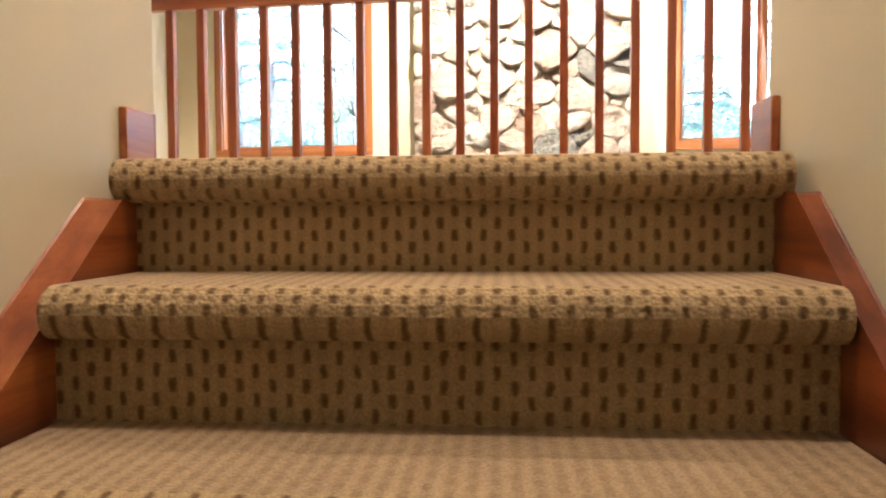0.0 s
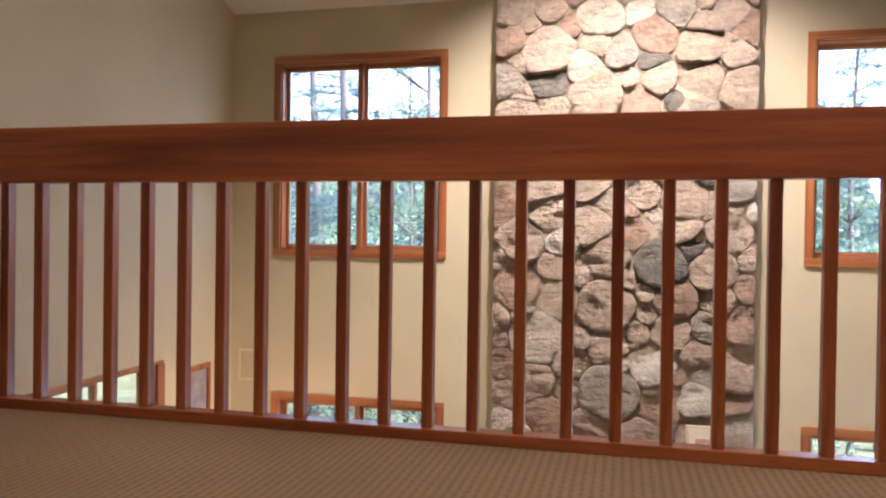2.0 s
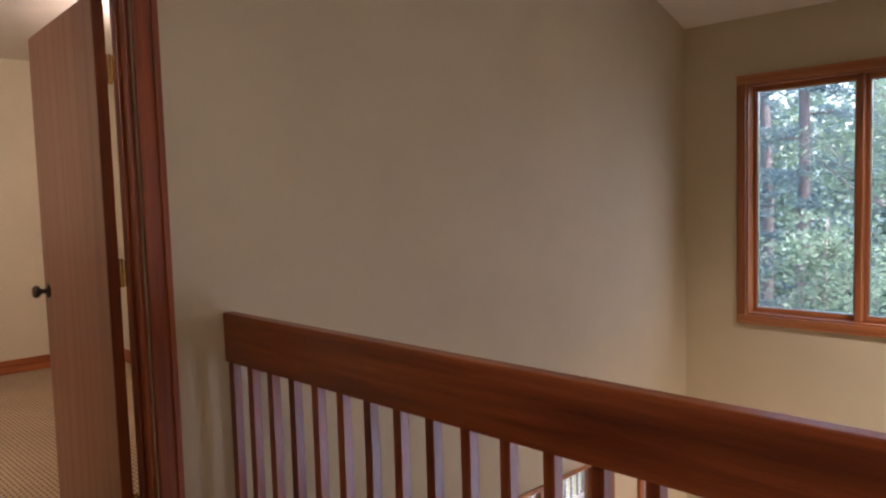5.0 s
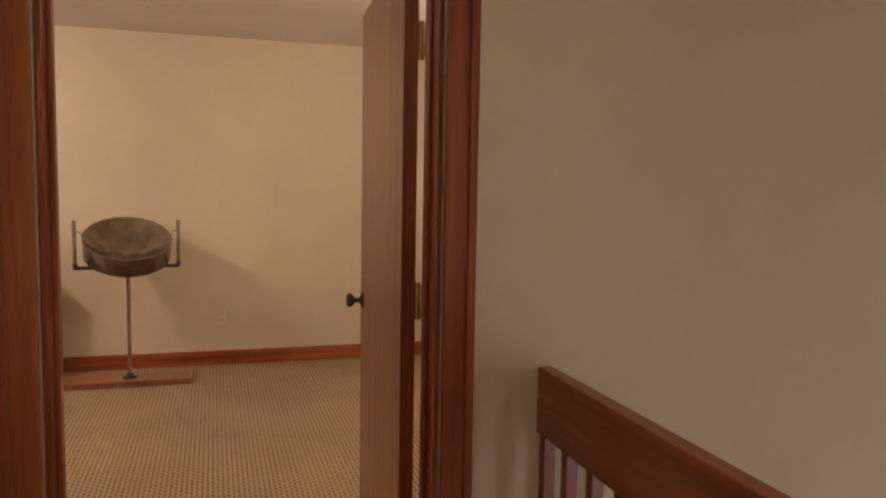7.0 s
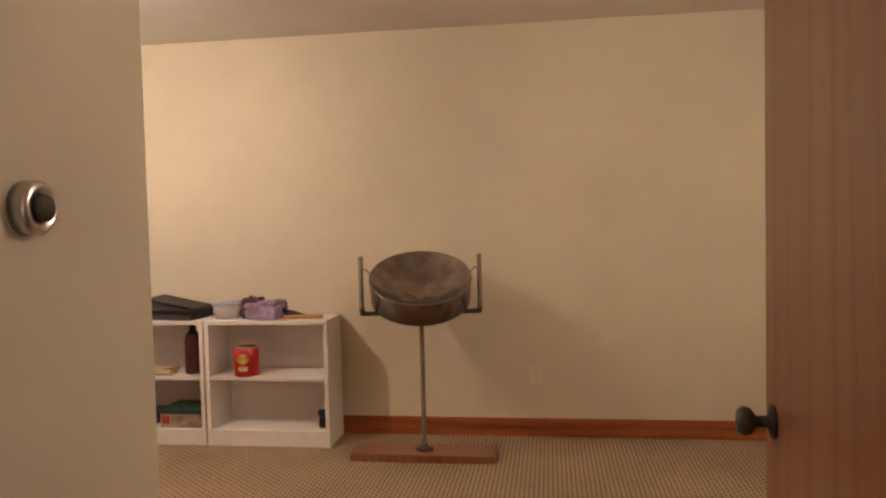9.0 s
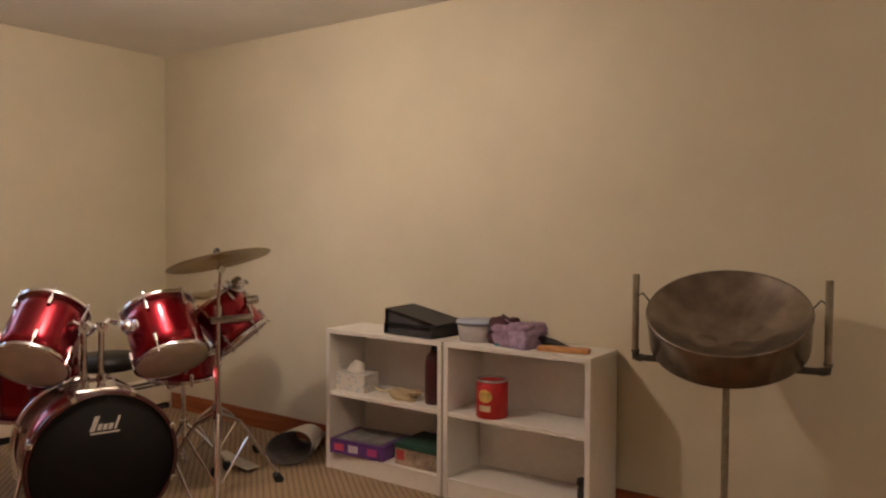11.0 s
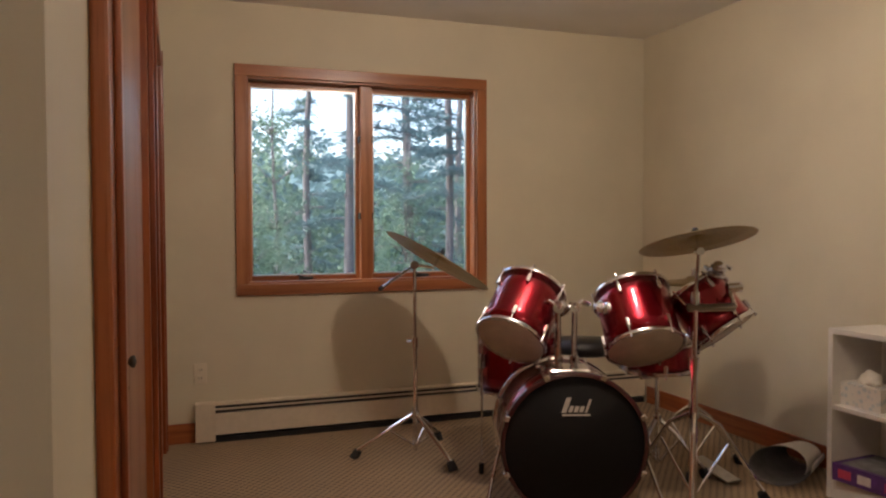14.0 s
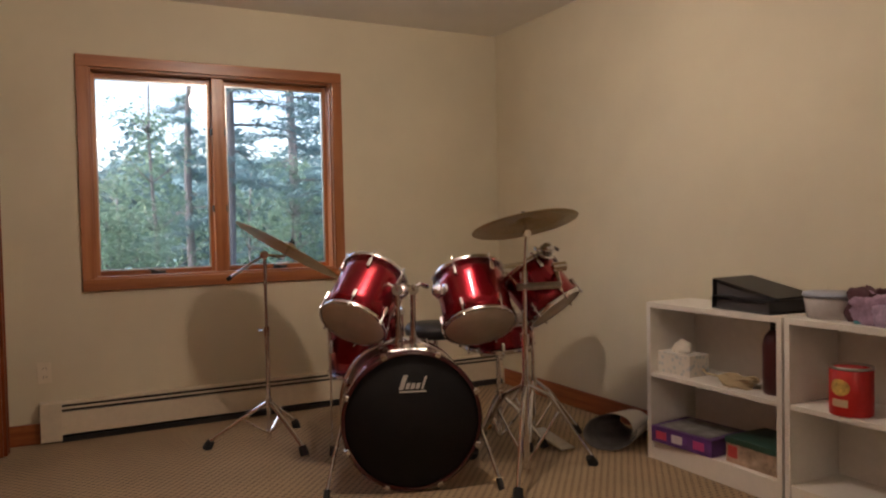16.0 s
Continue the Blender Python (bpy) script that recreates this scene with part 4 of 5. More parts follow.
def binders():
    b = thing("ring_binder", (-6.885, -1.819, 0.745), "black ring binder lying on the white bookcase", "binder", turn=-6)
    part("cover", box(-0.14, 0.14, -0.16, 0.16, 0.0, 0.004, 0.001), BLACK, b)
    part("spine", box(-0.14, 0.14, -0.165, -0.160, 0.0, 0.055, 0.001), BLACK, b)
    part("paper_block", box(-0.13, 0.12, -0.155, 0.14, 0.004, 0.045), plain("paper_stack", (0.06, 0.058, 0.062), 0.8), b)
    part("cover", box(-0.14, 0.14, -0.16, 0.16, 0.050, 0.055, 0.001), BLACK, b)
    c = thing("ring_binder", (-6.885, -1.830, 0.8005), "black ring binder, thicker at the spine, on another binder", "binder", turn=4)
    part("cover", box(-0.13, 0.13, -0.15, 0.15, 0, 0.004, 0.001), BLACK, c)
    part("spine", box(-0.13, 0.13, -0.155, -0.150, 0.0, 0.075, 0.001), BLACK, c)
    bm = moved(box(-0.13, 0.13, 0, 0.315, -0.004, 0.0, 0.001), Matrix.Translation((0, -0.152, 0.077)) @ Matrix.Rotation(radians(-12.5), 4, "X"))
    part("cover", bm, BLACK, c)
    bm = prism([(-0.148, 0.004), (0.10, 0.004), (0.10, 0.012), (-0.148, 0.060)], -0.12, 0.11)
    part("paper_block", bm, plain("grey_paper", (0.07, 0.066, 0.07), 0.8), c)


binders()


def plastic_tub():
    t = thing("plastic_tub", (-6.855, -1.493, 0.745), "clear plastic tub with a pale blue lid on the bookcase", "tub")
    clear = plain("milky_plastic", (0.50, 0.47, 0.46), 0.25)
    part("tub", lathe([(0, 0.0), (0.085, 0.0), (0.098, 0.085), (0.095, 0.085), (0.082, 0.004), (0, 0.004)], 28), clear, t, "", True)
    part("lid", lathe([(0, 0.098), (0.10, 0.098), (0.104, 0.084), (0.100, 0.084), (0, 0.088)], 28), plain("blue_grey_lid", (0.36, 0.40, 0.50), 0.35), t, "", True)


plastic_tub()


def purple_bag():
    b = thing("purple_bag", (-6.850, -1.280, 0.745), "crumpled open purple cloth bag on the bookcase", "bag", turn=-8)

    def fold(nm, size, off, colour, seed):
        bm = bmesh.new()
        bmesh.ops.create_cube(bm, size=2)
        bmesh.ops.subdivide_edges(bm, edges=bm.edges[:], cuts=7, use_grid_fill=True)
        for v in bm.verts:
            p = v.co.copy()
            w = 1 + 0.22 * noise.noise(p * 1.4 + Vector((seed, 0, 0))) + 0.16 * (noise.noise(p * 3.6 + Vector((0, seed, 0))))
            pinch = 1 - 0.10 * max(0, p.z)
            v.co = Vector((p.x * size[0] * w * pinch, p.y * size[1] * w * pinch, (p.z + 1) * 0.5 * size[2] * (1 + 0.25 * noise.noise(Vector((p.x * 1.8, p.y * 1.8, seed)))))) + Vector(off)
            v.co.z = max(v.co.z, 0)
        part(nm, bm, plain(nm + "_cloth", colour, 0.9, vary=0.35, scale=30), b, "", True)

    fold("body", (0.085, 0.095, 0.10), (0, 0.02, 0), (0.30, 0.20, 0.29), 3)
    fold("lining", (0.055, 0.05, 0.115), (0.012, -0.055, 0), (0.085, 0.035, 0.045), 9)
    fold("flap", (0.06, 0.05, 0.075), (0.045, 0.085, 0), (0.36, 0.27, 0.40), 15)


purple_bag()


def small_top_things():
    r = thing("wooden_block", (-6.80, -1.01, 0.745), "flat orange wooden block on the bookcase", "block", turn=12)
    part("block", box(-0.03, 0.03, -0.115, 0.115, 0, 0.022, 0.006), plain("orange_wood", (0.45, 0.22, 0.08), 0.5, vary=0.25), r)
    k = thing("black_cone", (-6.875, -1.095, 0.745), "black pointed cloth sleeve lying on the bookcase", "sleeve")
    bm = tube([(0, -0.10, 0.03), (0, 0.0, 0.022), (0.02, 0.11, 0.006)], 0.030, 12, None, 0.004)
    part("sleeve", bm, BLACK, k, "", True)
    p = thing("pen", (-6.765, -1.279, 0.745), "teal pen on the bookcase", "pen")
    part("barrel", tube([(0, -0.06, 0.006), (0.0, 0.06, 0.006)], 0.006, 8), plain("teal_plastic", (0.03, 0.20, 0.24), 0.4), p)


small_top_things()


def tissue_box():
    t = thing("tissue_box", (-6.825, -2.237, 0.412), "white tissue box with blue pattern on the shelf", "tissue box")
    m, n, l, b = mat("patterned_card", 0.7)
    vor = n.new("ShaderNodeTexVoronoi")
    vor.inputs["Scale"].default_value = 42
    l.new(coords(n, l), vor.inputs["Vector"])
    r = ramp(n, [(0.22, (0.42, 0.46, 0.47)), (0.50, (0.64, 0.60, 0.54))])
    l.new(vor.outputs["Distance"], r.inputs[0])
    l.new(r.outputs[0], b.inputs["Base Color"])
    part("carton", box(-0.06, 0.06, -0.105, 0.105, 0, 0.098, 0.003), m, t)
    bm = bmesh.new()
    bmesh.ops.create_icosphere(bm, subdivisions=3, radius=1)
    for v in bm.verts:
        w = 1 + 0.35 * noise.noise(v.co * 2.6)
        v.co = (v.co.x * 0.035 * w, v.co.y * 0.05 * w, 0.098 + max(0, v.co.z) * 0.055 * w)
    part("tissue", bm, plain("tissue_paper", (0.72, 0.68, 0.60), 0.9), t, "", True)


tissue_box()


def rope_coil():
    r = thing("rope_coil", (-6.815, -1.901, 0.412), "coil of tan cord on the shelf", "cord")
    pts = []
    for i in range(120):
        a = i * 0.33
        rad = 0.055 + 0.012 * math.sin(i * 0.7)
        pts.append((rad * math.cos(a), rad * 1.35 * math.sin(a), 0.006 + 0.034 * i / 120 + 0.006 * math.sin(i * 1.3)))
    pts += [(0.02, -0.10, 0.03), (0.02, -0.16, 0.03), (0.0, -0.20, 0.04)]
    part("cord", tube(pts, 0.0055, 7), plain("jute_cord", (0.46, 0.36, 0.22), 0.9), r, "", True)


rope_coil()


def bottle():
    b = thing("bottle", (-6.825, -1.722, 0.412), "dark maroon bottle with a black cap on the shelf", "bottle")
    part("body", lathe([(0, 0), (0.045, 0), (0.050, 0.01), (0.050, 0.20), (0.042, 0.235), (0.020, 0.262), (0, 0.262)], 28), plain("maroon_plastic", (0.07, 0.016, 0.018), 0.3), b, "", True)
    part("cap", lathe([(0, 0.262), (0.019, 0.262), (0.019, 0.29), (0.008, 0.30), (0, 0.30)], 20), BLACK, b, "", True)


bottle()


def game_boxes():
    g = thing("game_box", (-6.835, -2.146, 0.095), "flat purple board game box with pink and white print", "box", turn=5)
    purple = plain("purple_card", (0.10, 0.035, 0.18), 0.5, vary=0.3, scale=18)
    part("tray", box(-0.13, 0.13, -0.17, 0.17, 0, 0.075, 0.002), purple, g)
    part("lid_print", box(-0.11, 0.11, -0.14, 0.14, 0.075, 0.077), plain("grey_green_print", (0.20, 0.20, 0.19), 0.5, vary=0.5, scale=14), g)
    for y, c in ((-0.11, (0.55, 0.06, 0.12)), (-0.02, (0.62, 0.58, 0.58)), (0.10, (0.45, 0.05, 0.20))):
        part("label", box(0.130, 0.1315, y - 0.03, y + 0.03, 0.018, 0.055), plain("box_label", c, 0.5), g)
    k = thing("card_box", (-6.865, -1.779, 0.095), "patterned tan box with a dark green lid on the shelf", "box")
    part("carton", box(-0.12, 0.12, -0.13, 0.13, 0, 0.085, 0.002), plain("tan_print", (0.36, 0.27, 0.20), 0.6, vary=0.5, scale=22), k)
    part("lid", box(-0.124, 0.124, -0.134, 0.134, 0.085, 0.110, 0.003), plain("green_card", (0.015, 0.06, 0.045), 0.5), k)
    part("label", box(0.120, 0.1215, -0.12, -0.07, 0.025, 0.075), plain("red_label", (0.45, 0.05, 0.05), 0.5), k)


game_boxes()


def red_can():
    c = thing("coffee_can", (-6.785, -1.365, 0.412), "red tin can with a yellow label and dark rim", "can")
    part("body", lathe([(0, 0), (0.072, 0), (0.074, 0.004), (0.074, 0.168), (0.070, 0.172), (0.066, 0.168), (0.066, 0.03), (0, 0.03)], 36), plain("red_enamel", (0.46, 0.012, 0.014), 0.35, vary=0.1), c, "", True)
    bm = bmesh.new()
    bmesh.ops.create_uvsphere(bm, u_segments=20, v_segments=10, radius=1)
    for v in bm.verts:
        a = 0.05 + v.co.y * 0.50
        z = 0.105 + v.co.z * 0.030
        r = 0.0745 + max(0.0, v.co.x) * 0.0012
        v.co = (r * math.cos(a), r * math.sin(a), z)
    part("label", bm, plain("yellow_label", (0.62, 0.42, 0.10), 0.5, vary=0.4, scale=40), c)
    bm = bmesh.new()
    for i in range(8):
        a0, a1 = -0.35 + i * 0.1, -0.25 + i * 0.1
        vs = [bm.verts.new((0.0752 * math.cos(a), 0.0752 * math.sin(a), z)) for a, z in ((a0, 0.035), (a1, 0.035), (a1, 0.062), (a0, 0.062))]
        bm.faces.new(vs)
    part("label_band", bm, plain("cream_band", (0.60, 0.48, 0.30), 0.5), c)
    part("rim", lathe([(0.066, 0.168), (0.076, 0.168), (0.076, 0.176), (0.066, 0.176), (0.066, 0.168)], 36), STEEL, c, "", True)


red_can()


def small_speaker():
    s = thing("small_black_toy", (-6.815, -0.907, 0.095), "small black plastic gadget on the lower shelf", "gadget")
    part("body", box(-0.03, 0.03, -0.028, 0.028, 0, 0.07, 0.012), BLACK, s)
    part("head", box(-0.022, 0.022, -0.035, 0.035, 0.07, 0.105, 0.010), BLACK, s)


small_speaker()


def paper_roll():
    p = thing("curled_poster", (-6.82, -2.66, 0), "large sheet of white paper curled into a loop on the floor", "paper", turn=206)
    bm = bmesh.new()
    n, w = 40, 10
    grid = []
    for i in range(n + 1):
        s = i / n
        a = radians(-200 + 395 * s)
        row = []
        for j in range(w + 1):
            q = j / w
            r = (0.095 - 0.015 * s) * (1 - 0.35 * q)
            droop = 1.0 - 0.22 * q
            row.append(bm.verts.new((0.34 * (q - 0.5) + 0.08 * math.sin(a) * (1 - q), r * 1.5 * math.cos(a), (0.070 + 0.070 * math.sin(a)) * droop)))
        grid.append(row)
    for a, c in zip(grid, grid[1:]):
        for j in range(w):
            bm.faces.new((a[j], a[j + 1], c[j + 1], c[j]))
    low = min(v.co.z for v in bm.verts)
    for v in bm.verts:
        v.co.z -= low - 0.003
    ob = part("sheet", bm, plain("white_poster_paper", (0.74, 0.70, 0.64), 0.7, vary=0.03), p, "", True)
    so = ob.modifiers.new("thickness", "SOLIDIFY")
    so.thickness = 0.003
    ob.data.materials.append(ob.data.materials[0])
    # inner side of the loop in a darker, mottled colour
    ob.data.materials[0] = plain("dark_inner_side", (0.13, 0.12, 0.12), 0.6, vary=0.4, scale=9)
    so.material_offset = 1


paper_roll()


def steel_pan():
    s = thing("steel_pan", (-6.60, -0.27, 0), "dented steel pan drum on an iron pipe stand", "steel pan", turn=10)
    part("base_board", moved(box(-0.11, 0.11, -0.395, 0.395, 0, 0.042, 0.004), Matrix.Rotation(radians(-10), 4, "Z")), DOOR_WOOD, s, "flat brown wooden base board")
    part("flange", lathe([(0, 0.042), (0.05, 0.042), (0.05, 0.050), (0.022, 0.056), (0.020, 0.075), (0, 0.075)], 24), PAN_PIPE, s, "", True)
    part("post", tube([(0, 0, 0.05), (0, 0, 0.80)], 0.0125, 12), PAN_PIPE_LIGHT, s, "thin galvanised pipe")
    for sd in (-1, 1):
        a = part("arm", tube([(0, 0, 0.805), (0, sd * 0.315, 0.805)], 0.0125, 10), PAN_PIPE, s)
        part("elbow", tube([(0, sd * 0.30, 0.805), (0, sd * 0.322, 0.808), (0, sd * 0.325, 0.835)], 0.017, 10), PAN_PIPE, a)
        part("upright", tube([(0, sd * 0.325, 0.82), (0, sd * 0.325, 1.12)], 0.0125, 10), PAN_PIPE_LIGHT, a)
        part("hook", tube([(0.0, sd * 0.325, 1.03), (0.0, sd * 0.30, 1.05), (0.0, sd * 0.275, 1.02)], 0.004, 6), PAN_PIPE, a)
    tilt = Matrix.Translation((0.02, 0, 1.0)) @ Matrix.Rotation(radians(27), 4, "Y")
    prof = [(0.272, 0.0), (0.278, 0.006), (0.282, 0.0), (0.278, -0.008), (0.276, -0.13), (0.27, -0.135)]
    part("skirt", moved(lathe(prof, 56), tilt), PAN, s, "", True)
    bm = bmesh.new()
    rings = []
    nr, ns = 26, 72
    dents = [(0.195, 0.2 + i * 2 * math.pi / 7, 0.062) for i in range(7)] + [(0.085, 0.6 + i * 2 * math.pi / 4, 0.048) for i in range(4)]
    for i in range(nr + 1):
        r = 0.272 * (1 - i / nr)
        ring = []
        for k in range(ns):
            a = 2 * math.pi * k / ns
            x, y = r * math.cos(a), r * math.sin(a)
            z = -0.115 * (1 - (r / 0.272) ** 2)
            for dr, da, dw in dents:
                d = math.hypot(x - dr * math.cos(da), y - dr * math.sin(da)) / dw
                if d < 1.25:
                    z += 0.003 * max(0, 1 - d * d) - 0.0008 * math.exp(-((d - 1) * 6) ** 2)
            ring.append(bm.verts.new((x, y, z)))
        rings.append(ring)
    for a, c in zip(rings, rings[1:]):
        for k in range(ns):
            bm.faces.new((a[k], a[(k + 1) % ns], c[(k + 1) % ns], c[k]))
    bmesh.ops.remove_doubles(bm, verts=bm.verts, dist=1e-4)
    part("bowl", moved(bm, tilt), PAN, s, "", True)


steel_pan()
# ---- drum kit ----
KIT = 161.2
AWAY, ASIDE, UP = Vector((-0.322, -0.947, 0)), Vector((-0.947, 0.322, 0)), Vector((0, 0, 1))


def along(way, place=(0, 0, 0)):
    """A frame whose z points the given way."""
    return Matrix.Translation(place) @ Vector(way).to_track_quat("Z", "X").to_matrix().to_4x4()


def hoop(r, z, h=0.018):
    return lathe([(r, z - h / 2), (r + 0.008, z - h / 2), (r + 0.011, z - h / 3), (r + 0.008, z), (r + 0.011, z + h / 3), (r + 0.008, z + h / 2), (r, z + h / 2), (r, z - h / 2)], 48)


def drum(name, place, axis, r, length, label, lugs=6, lower=HEAD, legs=()):
    d = thing(name, place, label, "drum", "drum kit")
    m = along(axis)
    h = length / 2
    part("shell", moved(lathe([(r - 0.006, -h), (r, -h), (r, -h * 0.5), (r, h * 0.5), (r, h), (r - 0.006, h)], 56), m), RED, d, "", True)
    part("batter_head", moved(lathe([(0, h + 0.004), (r - 0.004, h + 0.003), (r + 0.002, h - 0.004)], 48), m), HEAD, d, "", True)
    part("bottom_head", moved(lathe([(0, -h - 0.004), (r - 0.004, -h - 0.003), (r + 0.002, -h + 0.004)], 48), m), lower, d, "translucent clouded drumhead", True)
    part("top_hoop", moved(hoop(r, h - 0.002), m), CHROME, d, "", True)
    part("bottom_hoop", moved(hoop(r, -h + 0.002), m), CHROME, d, "", True)
    for k in range(lugs):
        a = 2 * math.pi * (k + 0.35) / lugs
        turn = m @ Matrix.Rotation(a, 4, "Z")
        for s in (-1, 1):
            bm = box(r - 0.001, r + 0.016, -0.009, 0.009, s * h * 0.62 - 0.022, s * h * 0.62 + 0.022, 0.006)
            lug = part("lug", moved(bm, turn), CHROME, d)
            bm = tube([(r + 0.011, 0, s * h * 0.62), (r + 0.011, 0, s * (h + 0.012))], 0.0032, 6)
            bmesh.ops.create_cone(bm, cap_ends=True, segments=8, radius1=0.006, radius2=0.006, depth=0.012, matrix=Matrix.Translation((r + 0.011, 0, s * (h + 0.012))))
            part("tension_rod", moved(bm, turn), CHROME, lug)
    for foot in legs:
        a = math.atan2(foot[1], foot[0])
        x, y = (r + 0.018) * math.cos(a), (r + 0.018) * math.sin(a)
        leg = part("leg", tube([(x, y, h * 0.6), (x, y, -h * 0.9), (foot[0], foot[1], -place[2] + 0.03)], 0.0055, 8), CHROME, d)
        part("rubber_foot", tube([(foot[0] * 0.985, foot[1] * 0.985, -place[2] + 0.05), (foot[0], foot[1], -place[2])], 0.013, 8), RUBBER, leg)
        part("leg_bracket", box(x - 0.014, x + 0.014, y - 0.014, y + 0.014, -0.035, 0.035, 0.006), CHROME, d)
    return d


def tripod(ob, base, reach, top, turn=0.0, m=CHROME):
    """Three legs with braces and rubber feet."""
    for k in range(3):
        a = turn + k * 2 * math.pi / 3
        c, s = math.cos(a), math.sin(a)
        leg = part("leg", tube([(0.014 * c, 0.014 * s, top), (reach * 0.35 * c, reach * 0.35 * s, top - 0.055), (reach * c, reach * s, 0.035)], 0.010, 8), m, ob)
        part("brace", tube([(0.014 * c, 0.014 * s, 0.06), (reach * 0.48 * c, reach * 0.48 * s, 0.02 + top * 0.60)], 0.006, 6), m, leg)
        part("rubber_foot", tube([(reach * 0.95 * c, reach * 0.95 * s, 0.042), (reach * 1.03 * c, reach * 1.03 * s, 0.0)], 0.020, 8, None, 0.024), RUBBER, leg)
    part("leg_collar", tube([(0, 0, top - 0.02), (0, 0, top + 0.025)], 0.020, 12), m, ob)


def cymbal_mesh(r):
    return lathe([(0.006, 0.020), (0.014, 0.022), (0.030, 0.017), (0.042, 0.006), (0.10, 0.000), (r * 0.7, -0.009), (r, -0.020), (r, -0.0215), (r * 0.7, -0.011), (0.10, -0.002),
                  (0.042, 0.004), (0.030, 0.015), (0.006, 0.018)], 64)


def bass_drum():
    d = thing("bass_drum", (-5.54, -2.49, 0), "large red bass drum with a black front head", "drum", "drum kit", KIT)
    y_axis = Matrix.Translation((0, 0, 0.303)) @ Matrix.Rotation(radians(-90), 4, "X")
    r = 0.282
    part("shell", moved(lathe([(r - 0.008, 0.03), (r, 0.03), (r, 0.2), (r, 0.39), (r - 0.008, 0.39)], 72), y_axis), RED, d, "", True)
    dark = plain("dark_lacquer_hoop", (0.055, 0.012, 0.014), 0.25, coat=0.6)
    for z in (0.0, 0.385):
        part("hoop", moved(lathe([(r + 0.002, z), (r + 0.018, z), (r + 0.020, z + 0.004), (r + 0.020, z + 0.034), (r + 0.018, z + 0.038), (r + 0.002, z + 0.038), (r + 0.002, z)], 72), y_axis), dark if z == 0 else CHROME, d, "", True)
    part("front_head", moved(lathe([(0, 0.010), (r - 0.004, 0.010), (r + 0.003, 0.018)], 72), y_axis), BLACK_HEAD, d, "plain black front head", True)
    part("batter_head", moved(lathe([(0, 0.412), (r - 0.004, 0.412), (r + 0.003, 0.404)], 64), y_axis), HEAD, d, "", True)
    silver = plain("silver_print", (0.62, 0.60, 0.56), 0.4)
    bm = box(-0.052, 0.062, -0.0015, 0, 0.425, 0.432)
    xs = [(-0.055, -0.035, 0.438, 0.500), (-0.028, -0.012, 0.440, 0.466), (-0.006, 0.010, 0.440, 0.464), (0.016, 0.032, 0.440, 0.464), (0.040, 0.050, 0.438, 0.492)]
    for a0, a1, b0, b1 in xs:
        own = box(a0, a1, -0.0015, 0, b0, b1)
        for v in own.verts:
            v.co.x += (v.co.z - 0.44) * 0.35
        join(bm, own)
    part("printed_mark", moved(bm, Matrix.Translation((0, 0.0095, 0))), silver, d, "silver printed mark")
    for k in range(8):
        a = 2 * math.pi * (k + 0.5) / 8
        turn = y_axis @ Matrix.Rotation(a, 4, "Z")
        for z in (0.10, 0.31):
            lug = part("lug", moved(box(r - 0.001, r + 0.016, -0.011, 0.011, z - 0.025, z + 0.025, 0.007), turn), CHROME, d)
            z1 = 0.0 if z < 0.2 else 0.42
            part("tension_rod", moved(tube([(r + 0.012, 0, z), (r + 0.026, 0, z1)], 0.004, 6), turn), CHROME, lug)
        zc = 0.012
        part("claw_hook", moved(box(r + 0.006, r + 0.030, -0.013, 0.013, zc - 0.018, zc + 0.022, 0.006), turn), CHROME, d)
    for s in (-1, 1):
        spur = part("spur", tube([(s * (r + 0.006), 0.10, 0.30), (s * (r + 0.05), 0.05, 0.16), (s * (r + 0.085), -0.035, 0.03)], 0.008, 8), CHROME, d)
        part("rubber_foot", tube([(s * (r + 0.08), -0.022, 0.045), (s * (r + 0.089), -0.045, 0.0)], 0.014, 8), RUBBER, spur)
    part("tom_mount", box(-0.09, 0.09, 0.11, 0.26, 0.560, 0.596, 0.012), CHROME, d)
    for s in (-1, 1):
        post = part("tom_post", tube([(s * 0.033, 0.21, 0.58), (s * 0.036, 0.21, 0.84)], 0.0125, 12), CHROME, d)
        part("post_collar", tube([(s * 0.033, 0.21, 0.60), (s * 0.033, 0.21, 0.635)], 0.019, 12), CHROME, post)
        part("ratchet", tube([(s * 0.036, 0.185, 0.845), (s * 0.036, 0.235, 0.845)], 0.024, 14), CHROME, post)
        part("tom_arm", tube([(s * 0.036, 0.21, 0.845), (s * 0.070, 0.23, 0.868), (s * 0.110, 0.27, 0.850)], 0.011, 10), CHROME, post)
        part("wing_bolt", tube([(s * 0.036, 0.17, 0.845), (s * 0.036, 0.15, 0.85), (s * 0.036, 0.15, 0.87)], 0.006, 8), CHROME, post)


bass_drum()


def lean(aside, away):
    return (AWAY * away + ASIDE * aside + UP * 0.80).normalized()


drum("rack_tom", (-5.487, -2.878, 0.797), lean(0.46, 0.66), 0.152, 0.29, "red lacquered tom drum with chrome hoops above the bass drum")
drum("rack_tom", (-5.945, -2.655, 0.778), lean(-0.07, 0.60), 0.162, 0.275, "red lacquered tom drum with chrome hoops above the bass drum")
drum("rack_tom", (-6.275, -2.600, 0.815), lean(-0.52, 0.42), 0.138, 0.235, "red lacquered tom drum clamped to the cymbal stand")
drum("floor_tom", (-5.62, -3.21, 0.545), (0.02, 0.02, 1), 0.195, 0.30, "red lacquered floor tom on three chrome legs", 6, HEAD, ((0.215, 0.05), (-0.05, -0.25), (-0.14, 0.21)))
